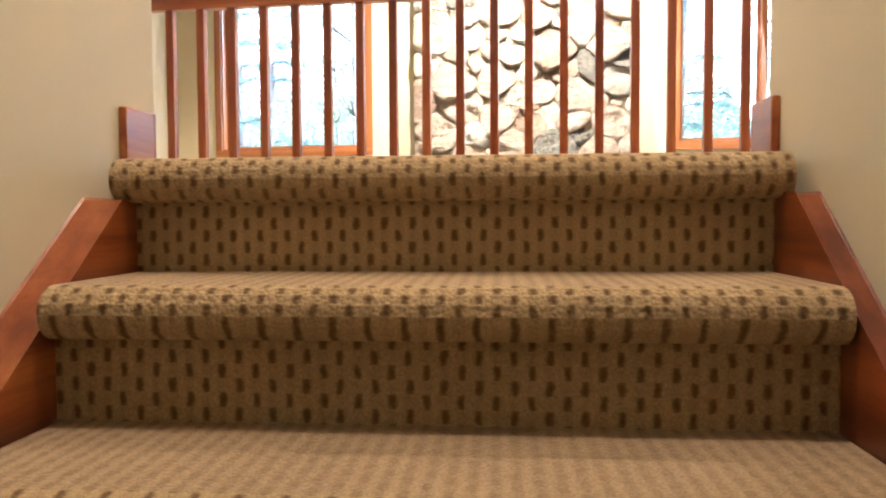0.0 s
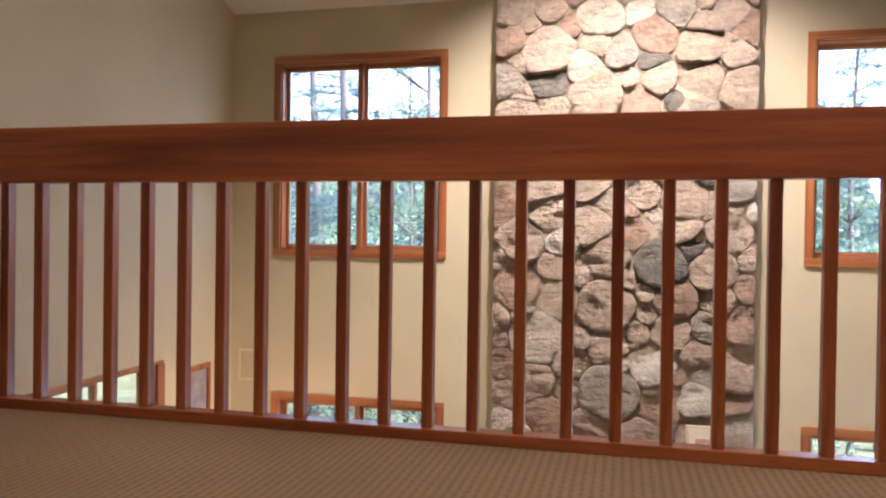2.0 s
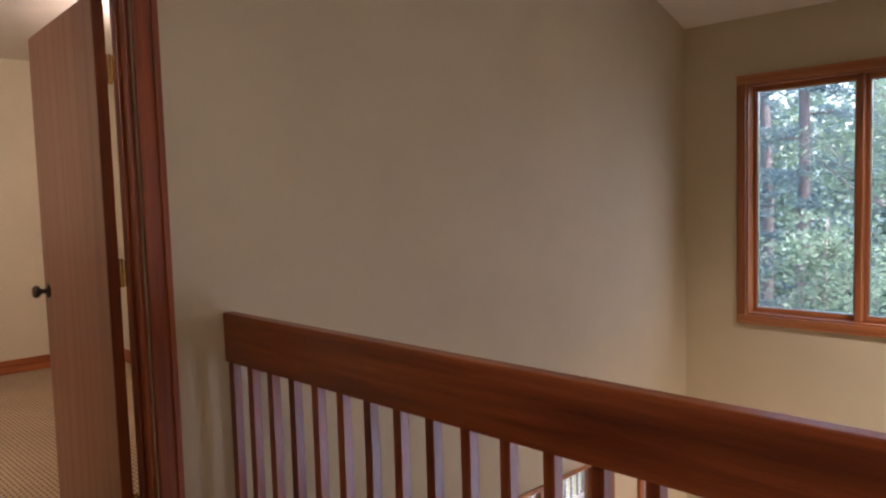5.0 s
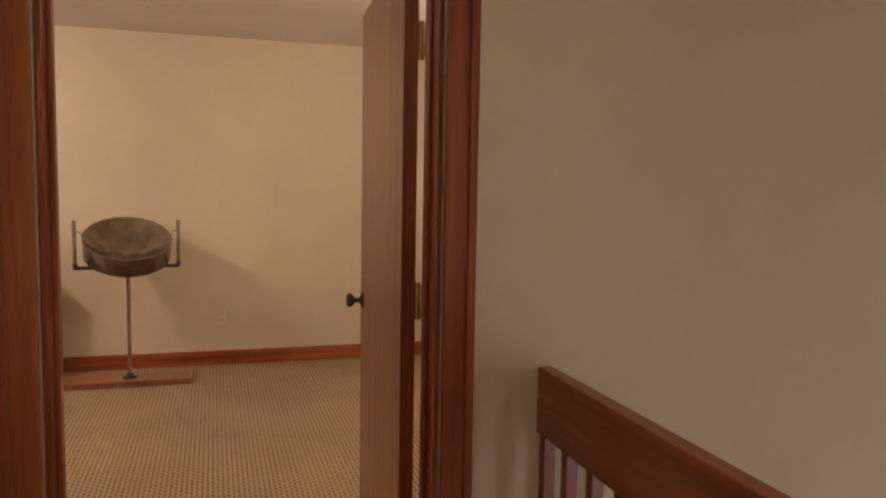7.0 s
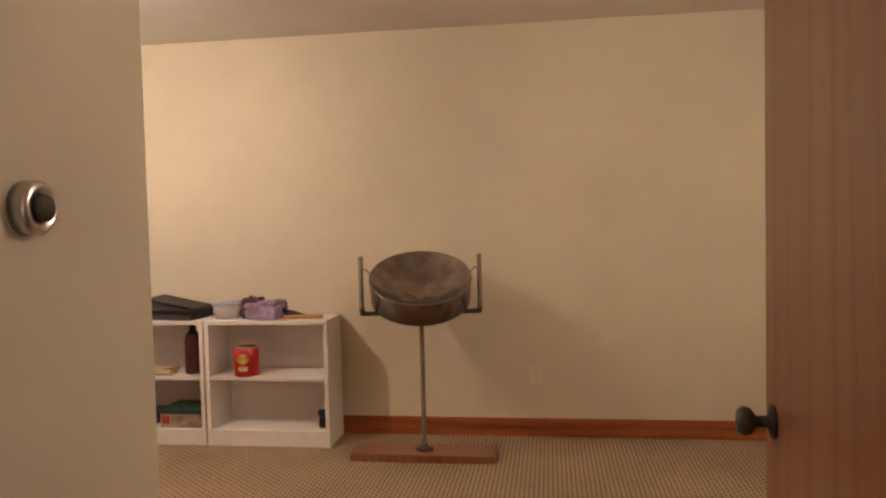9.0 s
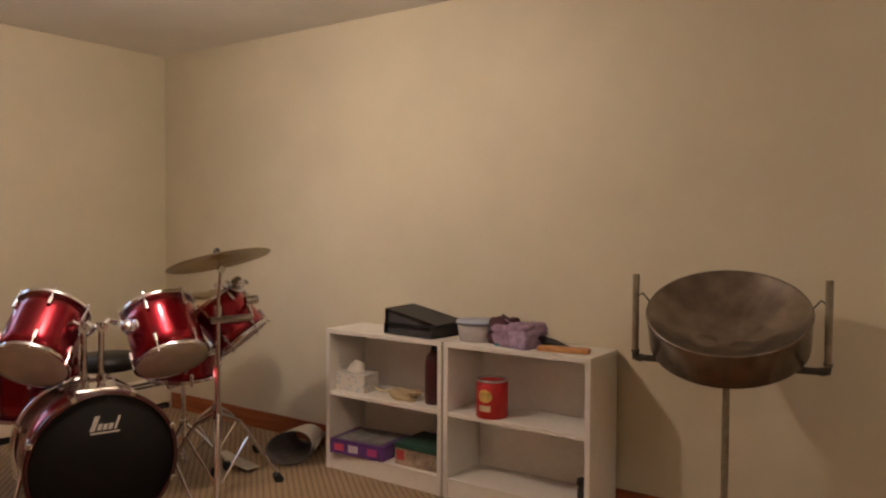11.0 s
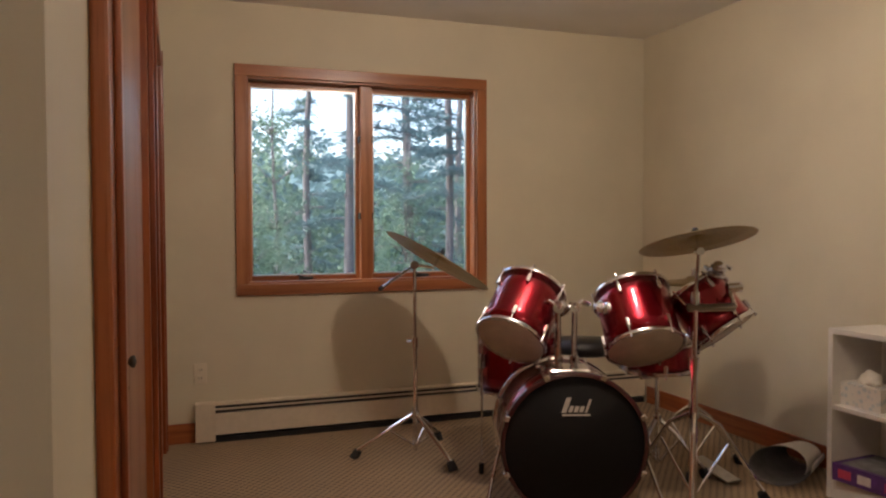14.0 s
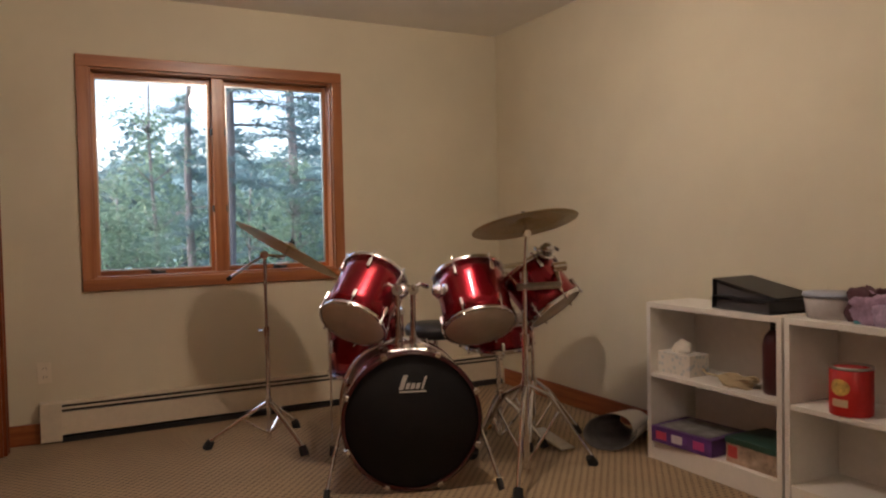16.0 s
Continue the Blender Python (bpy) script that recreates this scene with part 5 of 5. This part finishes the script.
sn = drum("snare_drum", (-6.20, -2.87, 0.585), (0.05, 0.05, 1), 0.175, 0.13, "shallow red lacquered snare drum on a chrome stand", 6)


def tom_bracket(place, way, label):
    """A chrome ball clamp on the side of a tom: plate, ball housing, clamp ring and two wing bolts."""
    b = thing("tom_bracket", place, label, "bracket", "tom brackets")
    m = along(way)
    part("plate", moved(lathe([(0, -0.012), (0.036, -0.012), (0.040, -0.004), (0.030, 0.004), (0, 0.006)], 24), m), CHROME, b, "", True)
    part("ball_housing", moved(lathe([(0, 0.002), (0.022, 0.004), (0.031, 0.020), (0.031, 0.034), (0.022, 0.050), (0.012, 0.056), (0, 0.056)], 24), m), CHROME, b, "", True)
    part("clamp_ring", moved(lathe([(0.030, 0.022), (0.037, 0.022), (0.037, 0.033), (0.030, 0.033), (0.030, 0.022)], 24), m), CHROME, b, "", True)
    for s in (-1, 1):
        bolt = part("wing_bolt", moved(tube([(0, s * 0.030, 0.028), (0, s * 0.062, 0.028)], 0.006, 8), m), CHROME, b)
        part("wing", moved(box(-0.016, 0.016, s * 0.055 - 0.003, s * 0.055 + 0.012, 0.020, 0.036, 0.004), m), CHROME, bolt)


for spot, way in (((-5.487, -2.878, 0.797), ASIDE * 0.93 - AWAY * 0.36), ((-5.945, -2.655, 0.778), -ASIDE * 0.94 - AWAY * 0.20 + UP * 0.1), ((-6.275, -2.600, 0.815), UP * 0.85 - AWAY * 0.4 + ASIDE * 0.1)):
    tom_bracket(Vector(spot) + way * 0.158 + UP * 0.035, way, "chrome ball clamp with wing bolts on a red tom")


def snare_stand():
    s = thing("snare_stand", (-6.20, -2.87, 0.0), "low chrome snare stand with a folded basket", "stand")
    part("pole", tube([(0, 0, 0.05), (0, 0, 0.48)], 0.012, 10), CHROME, s)
    tripod(s, (0, 0), 0.22, 0.26, 0.4)
    for k in range(3):
        a = 0.5 + k * 2.094
        part("basket_arm", tube([(0, 0, 0.47), (0.16 * math.cos(a), 0.16 * math.sin(a), 0.485), (0.19 * math.cos(a), 0.19 * math.sin(a), 0.53)], 0.007, 8), CHROME, s)


snare_stand()


def cymbal(name, place, normal, r, label):
    c = thing(name, place, label, "cymbal", "drum kit")
    part("disc", moved(cymbal_mesh(r), along(normal)), CYMBAL, c, "", True)
    part("felt", moved(lathe([(0, 0.018), (0.016, 0.018), (0.016, 0.030), (0, 0.030)], 16), along(normal)), BLACK, c)
    part("wing_nut", moved(tube([(-0.012, 0, 0.036), (0.012, 0, 0.036)], 0.006, 8), along(normal)), BLACK, c)
    return c


u = Vector((-0.472, 0.224, -0.293)).normalized()
v = (AWAY - UP * 0.17 - u * AWAY.dot(u)).normalized()
tilted = u.cross(v)
tilted = tilted if tilted.z > 0 else -tilted
CYM_L = Vector((-5.315, -3.502, 1.032))
cymbal("crash_cymbal", CYM_L, tilted, 0.30, "bronze crash cymbal tilted steeply on a boom stand")
u = Vector((-0.465, 0.155, 0.058)).normalized()
v = (AWAY - UP * 0.27 - u * AWAY.dot(u)).normalized()
level = u.cross(v)
level = level if level.z > 0 else -level
CYM_R = Vector((-6.105, -2.468, 1.142))
cymbal("ride_cymbal", CYM_R, level, 0.243, "bronze ride cymbal nearly level on a straight stand")


def boom_stand():
    s = thing("boom_stand", (-5.193, -3.54, 0), "chrome boom cymbal stand on three braced legs", "stand")
    part("lower_tube", tube([(0, 0, 0.03), (0, 0, 0.60)], 0.0125, 12), CHROME, s)
    part("upper_tube", tube([(0, 0, 0.58), (0, 0, 0.985)], 0.0095, 12), CHROME, s)
    part("height_collar", tube([(0, 0, 0.565), (0, 0, 0.62)], 0.018, 12), CHROME, s)
    part("wing_bolt", tube([(0.015, 0, 0.60), (0.045, 0.01, 0.60), (0.045, 0.01, 0.615)], 0.005, 8), CHROME, s)
    p = Vector((-5.193, -3.54, 0))
    tip = CYM_L - p - tilted * 0.01
    back = Vector((-5.002, -3.468, 0.889)) - p
    joint = Vector((0, 0, 0.995))
    arm = part("boom_arm", tube([back, joint, tip - tilted * 0.05], 0.0085, 10), CHROME, s)
    part("tilter", tube([tip - tilted * 0.065, tip + tilted * 0.045], 0.006, 10), CHROME, arm)
    part("boom_joint", tube([joint - AWAY * 0.022, joint + AWAY * 0.022], 0.022, 14), CHROME, s)
    part("arm_end", tube([back, back + (back - joint).normalized() * 0.02], 0.011, 10), RUBBER, arm)
    tripod(s, (0, 0), 0.31, 0.215, radians(-12))


boom_stand()


def ride_stand():
    p = Vector((-6.085, -2.45, 0))
    s = thing("straight_stand", p, "chrome straight cymbal stand with a clamp bar on three legs", "stand")
    part("lower_tube", tube([(0, 0, 0.02), (0, 0, 0.62)], 0.0145, 12), CHROME, s)
    part("middle_tube", tube([(0, 0, 0.60), (-0.005, -0.005, 0.90)], 0.0115, 12), CHROME, s)
    tip = CYM_R - p
    part("upper_tube", tube([(-0.005, -0.005, 0.88), tip - level * 0.06], 0.0085, 12), CHROME, s)
    part("tilter", tube([tip - level * 0.065, tip + level * 0.045], 0.006, 10), CHROME, s)
    part("tilter_joint", tube([tip - level * 0.06 - AWAY * 0.018, tip - level * 0.06 + AWAY * 0.018], 0.017, 12), CHROME, s)
    for z in (0.61, 0.89):
        part("height_collar", tube([(0, 0, z - 0.025), (0, 0, z + 0.025)], 0.020, 12), CHROME, s)
    b = ASIDE * 0.17
    part("clamp_bar", tube([-ASIDE * 0.03 + UP * 0.845, b + UP * 0.850], 0.016, 4), STEEL, s)
    part("clamp_arm", tube([b + UP * 0.85, b + UP * 0.90 + AWAY * 0.05, b * 1.1 + UP * 0.90 + AWAY * 0.10], 0.011, 10), CHROME, s)
    part("clamp_knob", tube([b * 0.8 + UP * 0.93, b * 1.15 + UP * 0.935], 0.022, 12), CHROME, s)
    tripod(s, (0, 0), 0.33, 0.40, radians(170))


ride_stand()


def hi_hat():
    s = thing("hi_hat", (-6.43, -2.90, 0), "pair of bronze hi-hat cymbals on a chrome pedal stand", "hi-hat")
    part("pole", tube([(0, 0, 0.03), (0, 0, 0.98)], 0.010, 10), CHROME, s)
    part("top_cymbal", moved(cymbal_mesh(0.175), Matrix.Translation((0, 0, 0.925))), CYMBAL, s, "", True)
    part("bottom_cymbal", moved(cymbal_mesh(0.175), Matrix.Translation((0, 0, 0.895)) @ Matrix.Rotation(math.pi, 4, "X")), CYMBAL, s, "", True)
    tripod(s, (0, 0), 0.25, 0.30, radians(50))
    part("footboard", moved(box(-0.04, 0.04, 0.03, 0.30, -0.004, 0.004, 0.003), Matrix.Translation((0, 0, 0.06)) @ Matrix.Rotation(radians(-8), 4, "X")), STEEL, s)


hi_hat()


def throne():
    t = thing("drum_throne", (-6.12, -3.42, 0), "round black padded drum stool on a chrome tripod", "stool")
    part("seat", lathe([(0, 0.50), (0.15, 0.50), (0.17, 0.515), (0.175, 0.545), (0.16, 0.575), (0, 0.585)], 40), BLACK, t, "", True)
    part("post", tube([(0, 0, 0.06), (0, 0, 0.50)], 0.016, 12), CHROME, t)
    tripod(t, (0, 0), 0.25, 0.30, 0.9)


throne()


def kick_pedal():
    k = thing("kick_pedal", (-5.70, -2.96, 0), "chrome kick pedal behind the bass drum", "pedal", turn=KIT)
    part("base_plate", box(-0.05, 0.05, -0.02, 0.28, 0.0, 0.008, 0.002), STEEL, k)
    part("footboard", moved(box(-0.04, 0.04, 0.0, 0.26, -0.004, 0.004, 0.002), Matrix.Translation((0, 0.0, 0.07)) @ Matrix.Rotation(radians(-12), 4, "X")), STEEL, k)
    for s in (-1, 1):
        part("upright", box(s * 0.055 - 0.008, s * 0.055 + 0.008, -0.01, 0.01, 0.008, 0.22, 0.003), CHROME, k)
    part("axle", tube([(-0.055, 0, 0.21), (0.055, 0, 0.21)], 0.007, 8), CHROME, k)
    part("beater", tube([(0, 0, 0.21), (0, -0.01, 0.33)], 0.005, 8), CHROME, k)


kick_pedal()
o = thing("practice_ball", (-6.30, -3.20, 0), "small orange plastic dish on the carpet", "dish")
part("dish", lathe([(0, 0.0), (0.035, 0.0), (0.055, 0.03), (0.052, 0.03), (0.033, 0.004), (0, 0.004)], 24), plain("orange_plastic", (0.55, 0.20, 0.02), 0.45), o, "", True)

# ---- outdoors ----


def quads(name, centres, sizes, parent, material, rnd, droop=0.4):
    """Many small leaf blades as one mesh."""
    verts, faces = [], []
    for c, s in zip(centres, sizes):
        a, b2 = rnd.uniform(0, 2 * math.pi), rnd.uniform(-0.6, 0.6) - droop * 0.3
        d = Vector((math.cos(a) * math.cos(b2), math.sin(a) * math.cos(b2), math.sin(b2)))
        e = d.cross(Vector((rnd.uniform(-1, 1), rnd.uniform(-1, 1), rnd.uniform(-0.3, 1)))).normalized()
        k = len(verts)
        w = s[1]
        verts += [c - d * s[0] * 0.5, c + e * w * 0.5, c + d * s[0] * 0.5, c - e * w * 0.5]
        faces.append((k, k + 1, k + 2, k + 3))
    me = bpy.data.meshes.new(name)
    me.from_pydata(verts, [], faces)
    me.materials.append(material)
    ob = new(name, me)
    if parent is not None:
        ob.parent = parent
    return ob


GZ = -4.2


def pine(x, y, h, r, seed, low=0.28, spread=2.4, tufts=7):
    """A straight trunk with drooping boughs, each bough set with separate sprays of needles."""
    rnd = random.Random(seed)
    t = thing("pine_tree", (x, y, GZ), "tall pine with a straight pale trunk and drooping needle boughs", "tree", "pines outside")
    pts = [Vector((0.18 * math.sin(i * 0.9 + seed) * i / 10, 0.18 * math.cos(i * 0.7 + seed) * i / 10, h * i / 10)) for i in range(11)]
    bm = tube(pts, r, 12, None, r * 0.25)
    centres, sizes = [], []
    n = int(h * (1 - low) * 3.4)
    for k in range(n):
        z = h * (low + (1 - low) * (k + rnd.random()) / n)
        f = (z / h - low) / (1 - low)
        length = spread * (1 - 0.75 * f) * rnd.uniform(0.40, 1.1) * min(1, 0.45 + f * 3)
        a = rnd.uniform(0, 2 * math.pi)
        i = min(9, int(z / h * 10))
        root = pts[i].lerp(pts[i + 1], z / h * 10 - i)
        way = Vector((math.cos(a), math.sin(a), 0))
        side = Vector((-way.y, way.x, 0))
        line = [root + way * length * q + UP * (0.16 * length * q - 0.30 * length * q * q) for q in (0, 0.35, 0.7, 1.0)]
        tube(line, r * 0.20 * (1 - 0.6 * f) + 0.01, 6, bm, 0.006)
        for m in range(tufts):
            q = 0.25 + 0.78 * (m + rnd.random()) / tufts
            core = root + way * length * q + UP * (0.16 * length * q - 0.30 * length * q * q) + side * rnd.gauss(0, 0.20) * length * q
            for _ in range(24):
                centres.append(core + Vector((rnd.gauss(0, 0.13), rnd.gauss(0, 0.13), rnd.gauss(0, 0.05))))
                sizes.append((rnd.uniform(0.14, 0.28), rnd.uniform(0.018, 0.036)))
    part("trunk", bm, BARK, t, "", True)
    quads("crown", centres, sizes, t, NEEDLES, rnd)


def leaf_tree(x, y, h, r, seed, spread=1.8, blades=3000):
    rnd = random.Random(seed)
    t = thing("young_tree", (x, y, GZ), "slender forked tree with fresh light green leaves", "tree", "leafy trees outside")
    bm = bmesh.new()
    centres, sizes = [], []
    main = [Vector((0.05 * math.sin(i + seed), 0.05 * math.cos(i * 1.3 + seed), h * i / 8)) for i in range(9)]
    tube(main, r, 8, bm, r * 0.3)
    for k in range(40):
        z = h * rnd.uniform(0.22, 0.98)
        i = min(7, int(z / h * 8))
        root = main[i]
        a = rnd.uniform(0, 2 * math.pi)
        ln = spread * rnd.uniform(0.4, 1.0) * (1.25 - z / h)
        line = [root, root + Vector((math.cos(a) * ln * 0.5, math.sin(a) * ln * 0.5, ln * 0.35)), root + Vector((math.cos(a) * ln, math.sin(a) * ln, ln * 0.85))]
        tube(line, r * 0.28, 5, bm, 0.005)
        for m in range(9):
            core = root.lerp(line[2], rnd.random() ** 0.6) + Vector((rnd.gauss(0, 0.22), rnd.gauss(0, 0.22), rnd.gauss(0, 0.20)))
            for _ in range(blades // 360):
                centres.append(core + Vector((rnd.gauss(0, 0.10), rnd.gauss(0, 0.10), rnd.gauss(0, 0.08))))
                sizes.append((rnd.uniform(0.06, 0.11), rnd.uniform(0.035, 0.065)))
    part("trunk", bm, BARK, t, "", True)
    quads("crown", centres, sizes, t, LEAVES, rnd, 0)


# south of the drum room
pine(-7.06, -13.6, 17, 0.12, 1, 0.30, 2.2)
pine(-9.39, -14.6, 17, 0.105, 2, 0.34, 1.8)
pine(-9.70, -18.5, 18, 0.16, 3, 0.12, 2.6, 9)
pine(-7.40, -20.0, 14, 0.14, 4, 0.12, 2.2, 9)
pine(-11.9, -20.5, 16, 0.14, 5, 0.15, 2.4)
pine(-12.4, -15.0, 16, 0.15, 6, 0.30, 2.6)
pine(-3.2, -14.0, 15, 0.13, 21, 0.42, 2.2)
leaf_tree(-6.15, -17.0, 8.5, 0.075, 7, 1.8, 4000)
leaf_tree(-7.9, -15.5, 6.5, 0.05, 8, 1.8, 4000)
leaf_tree(-9.4, -17.5, 7.5, 0.06, 9, 1.8, 4000)
leaf_tree(-5.3, -15.8, 6.0, 0.05, 10, 1.8, 4000)
leaf_tree(-11.2, -17.2, 7.0, 0.06, 22, 1.8, 4000)
# north of the great room
pine(-6.1, 15.0, 17, 0.14, 11, 0.10, 2.4, 8)
pine(-8.0, 18.0, 17, 0.16, 12, 0.12, 2.8, 8)
pine(-2.4, 19.0, 16, 0.14, 13, 0.14, 2.6, 8)
pine(-4.9, 21.5, 18, 0.16, 24, 0.10, 3.0, 9)
pine(3.4, 16.5, 16, 0.14, 14, 0.16, 2.4, 8)
pine(6.0, 18.5, 16, 0.15, 15, 0.14, 2.6, 8)
leaf_tree(-3.9, 14.2, 12.5, 0.10, 16, 2.8, 6500)
leaf_tree(-5.2, 17.5, 10.5, 0.08, 17, 2.4, 5000)
leaf_tree(-7.4, 13.5, 8.5, 0.07, 18, 2.2, 4000)
leaf_tree(-2.2, 15.4, 9.0, 0.07, 25, 2.2, 3600)
leaf_tree(4.6, 15.8, 10.5, 0.08, 19, 2.2, 4000)
leaf_tree(2.4, 14.6, 8.0, 0.06, 26, 2.0, 3000)
leaf_tree(-2.9, 10.6, 4.6, 0.05, 41, 1.6, 5000)
leaf_tree(-4.3, 11.2, 5.0, 0.05, 42, 1.6, 5000)
leaf_tree(-1.3, 11.6, 4.8, 0.05, 43, 1.6, 5000)
leaf_tree(2.2, 11.0, 4.6, 0.05, 44, 1.6, 4000)
# west, beyond the deck
leaf_tree(-12.5, 6.0, 8.0, 0.08, 20, 2.2, 5000)
leaf_tree(-9.0, 5.2, 4.8, 0.05, 45, 1.8, 5000)
leaf_tree(-9.6, 8.0, 5.4, 0.05, 46, 1.8, 5000)
pine(-13.5, 9.5, 15, 0.15, 23, 0.12, 2.6, 9)


def far_woods(name, angle0, angle1, count, top, seed):
    rnd = random.Random(seed)
    centres, sizes = [], []
    for _ in range(count):
        a = radians(rnd.uniform(angle0, angle1))
        d = rnd.uniform(25, 36)
        crest = top + 2.2 * noise.noise(Vector((a * 14, seed, 0))) + 1.0 * noise.noise(Vector((a * 50, seed, 3)))
        z = GZ + (crest - GZ) * rnd.random() ** 0.85
        centres.append(Vector((-4 + d * math.sin(a), d * math.cos(a), z)))
        sizes.append((rnd.uniform(0.22, 0.45), rnd.uniform(0.10, 0.20)))
    ob = quads(name, centres, sizes, None, LEAVES if seed % 2 else NEEDLES, rnd)
    tagged(ob, "distant mixed woods in spring leaf", "woods", kind="stuff")


far_woods("far_woods_south", 160, 225, 42000, 3.0, 31)
far_woods("far_conifers_south", 160, 225, 30000, 4.2, 32)
far_woods("far_woods_north", -38, 42, 50000, 4.2, 33)
far_woods("far_conifers_north", -38, 42, 34000, 5.2, 34)
far_woods("far_woods_west", -85, -38, 30000, 5.0, 35)

bm = bmesh.new()
bmesh.ops.create_grid(bm, x_segments=40, y_segments=40, size=900)
for q in bm.verts:
    q.co.z = GZ
structure("ground", bm, GROUND, "leafy forest ground around the house", "ground")


def glowing_backdrop():
    """A glowing ring of far woods, haze painted in, uneven crest, beyond everything else."""
    m, n, l, b = mat("glowing_haze_woods", 1.0, 0, 0.0)
    v = coords(n, l, (1, 1, 0.45))
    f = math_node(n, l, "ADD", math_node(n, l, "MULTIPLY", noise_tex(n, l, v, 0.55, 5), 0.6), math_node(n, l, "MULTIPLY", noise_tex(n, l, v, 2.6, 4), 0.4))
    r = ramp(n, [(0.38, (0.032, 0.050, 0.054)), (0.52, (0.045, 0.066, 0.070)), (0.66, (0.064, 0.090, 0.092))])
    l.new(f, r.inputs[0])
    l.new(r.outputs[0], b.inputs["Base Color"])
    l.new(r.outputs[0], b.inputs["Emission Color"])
    # emission lifts the painted haze, no lamp behind it
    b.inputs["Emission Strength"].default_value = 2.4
    verts, faces = [], []
    count = 720
    for k in range(count):
        a = 2 * math.pi * k / count
        x, y = 62 * math.cos(a), 62 * math.sin(a)
        top = 4.6 - 1.4 * math.sin(a) + 2.2 * noise.noise(Vector((x * 0.12, y * 0.12, 1))) + 1.6 * noise.noise(Vector((x * 0.5, y * 0.5, 2))) + 0.8 * noise.noise(Vector((x * 1.7, y * 1.7, 3)))
        verts += [(x, y, GZ), (x, y, top)]
    for k in range(count):
        a, c = 2 * k, 2 * ((k + 1) % count)
        faces.append((a, c, c + 1, a + 1))
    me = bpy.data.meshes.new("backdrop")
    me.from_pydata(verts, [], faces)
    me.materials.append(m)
    tagged(new("backdrop", me), "glowing blue green line of distant woods with painted haze", "backdrop", kind="structure")


glowing_backdrop()


def deck():
    d = thing("wooden_deck", (-1.0, 6.4, -2.85), "weathered wooden deck outside the great room", "deck")
    tagged(d, kind="structure")
    for k in range(22):
        part("plank", box(-5.2, 3.6, WY - 6.4 + 0.16 + k * 0.145, WY - 6.4 + 0.16 + k * 0.145 + 0.14, 0.06, 0.10), DECK, d)
    for k in range(14):
        part("plank", box(-5.0 + k * 0.145 - 0.0, -5.0 + k * 0.145 + 0.14, -4.6, WY - 6.4 + 0.155, 0.06, 0.10), DECK, d)
    for x in (-5.0, -3.0, -1.0, 1.0, 3.0):
        for y in (-1.6, 1.1):
            part("post", box(x, x + 0.1, y, y + 0.1, GZ + 2.85, 0.06), DECK, d)


deck()


def deck_rail():
    r = thing("deck_railing", (-1.0, 7.75, -2.75), "pale grey wooden deck railing with slim balusters", "railing")
    part("top_rail", box(-5.2, 3.6, -0.07, 0.07, 0.93, 0.97, 0.004), DECK, r)
    part("bottom_rail", box(-5.2, 3.6, -0.02, 0.02, 0.08, 0.12, 0.004), DECK, r)
    for k in range(66):
        part("baluster", box(-5.15 + k * 0.133, -5.15 + k * 0.133 + 0.036, -0.018, 0.018, 0.12, 0.93), DECK, r)
    w = thing("deck_railing", (-6.1, 4.8, -2.75), "pale grey wooden deck railing with slim balusters", "railing")
    part("top_rail", box(-0.07, 0.07, -3.0, 2.9, 0.93, 0.97, 0.004), DECK, w)
    part("bottom_rail", box(-0.02, 0.02, -3.0, 2.9, 0.08, 0.12, 0.004), DECK, w)
    for k in range(44):
        part("baluster", box(-0.018, 0.018, -2.95 + k * 0.133, -2.95 + k * 0.133 + 0.036, 0.0, 0.93), DECK, w)


deck_rail()


def grill():
    g = thing("gas_grill", (-2.72, 5.85, -2.75), "blue and white gas grill with a side shelf on the deck", "grill", turn=12)
    blue = plain("blue_enamel", (0.02, 0.028, 0.05), 0.45)
    part("cart", box(-0.35, 0.35, -0.25, 0.25, 0.10, 0.85, 0.02), WHITE, g)
    part("side_shelf", box(0.36, 0.72, -0.23, 0.23, 0.83, 0.86, 0.006), WHITE, g)
    bm = bmesh.new()
    bmesh.ops.create_uvsphere(bm, u_segments=28, v_segments=14, radius=1)
    for q in bm.verts:
        q.co = (max(-1, min(1, q.co.x * 1.25)) * 0.37, q.co.y * 0.28, 0.87 + max(0, q.co.z) * 0.42)
    part("lid", bm, blue, g, "domed blue lid", True)
    part("lid_handle", tube([(-0.2, -0.30, 1.0), (0.2, -0.30, 1.0)], 0.012, 8), STEEL, g)
    for x in (-0.3, 0.3):
        part("wheel", moved(lathe([(0, -0.02), (0.08, -0.02), (0.09, 0), (0.08, 0.02), (0, 0.02)], 20), Matrix.Translation((x, 0, 0.09)) @ Matrix.Rotation(radians(90), 4, "Y")), RUBBER, g)
    c = thing("deck_chair", (-4.55, 3.55, -2.75), "white plastic garden chair on the deck", "chair", turn=70)
    part("seat", box(-0.25, 0.25, -0.25, 0.22, 0.40, 0.43, 0.01), WHITE, c)
    for k in range(5):
        part("back_slat", box(-0.22 + k * 0.095, -0.16 + k * 0.095, 0.20, 0.225, 0.43, 0.90, 0.006), WHITE, c)
    part("back_top", box(-0.25, 0.25, 0.19, 0.235, 0.88, 0.94, 0.01), WHITE, c)
    for x in (-0.23, 0.20):
        for y in (-0.23, 0.18):
            part("leg", box(x, x + 0.035, y, y + 0.035, 0, 0.40, 0.005), WHITE, c)


grill()
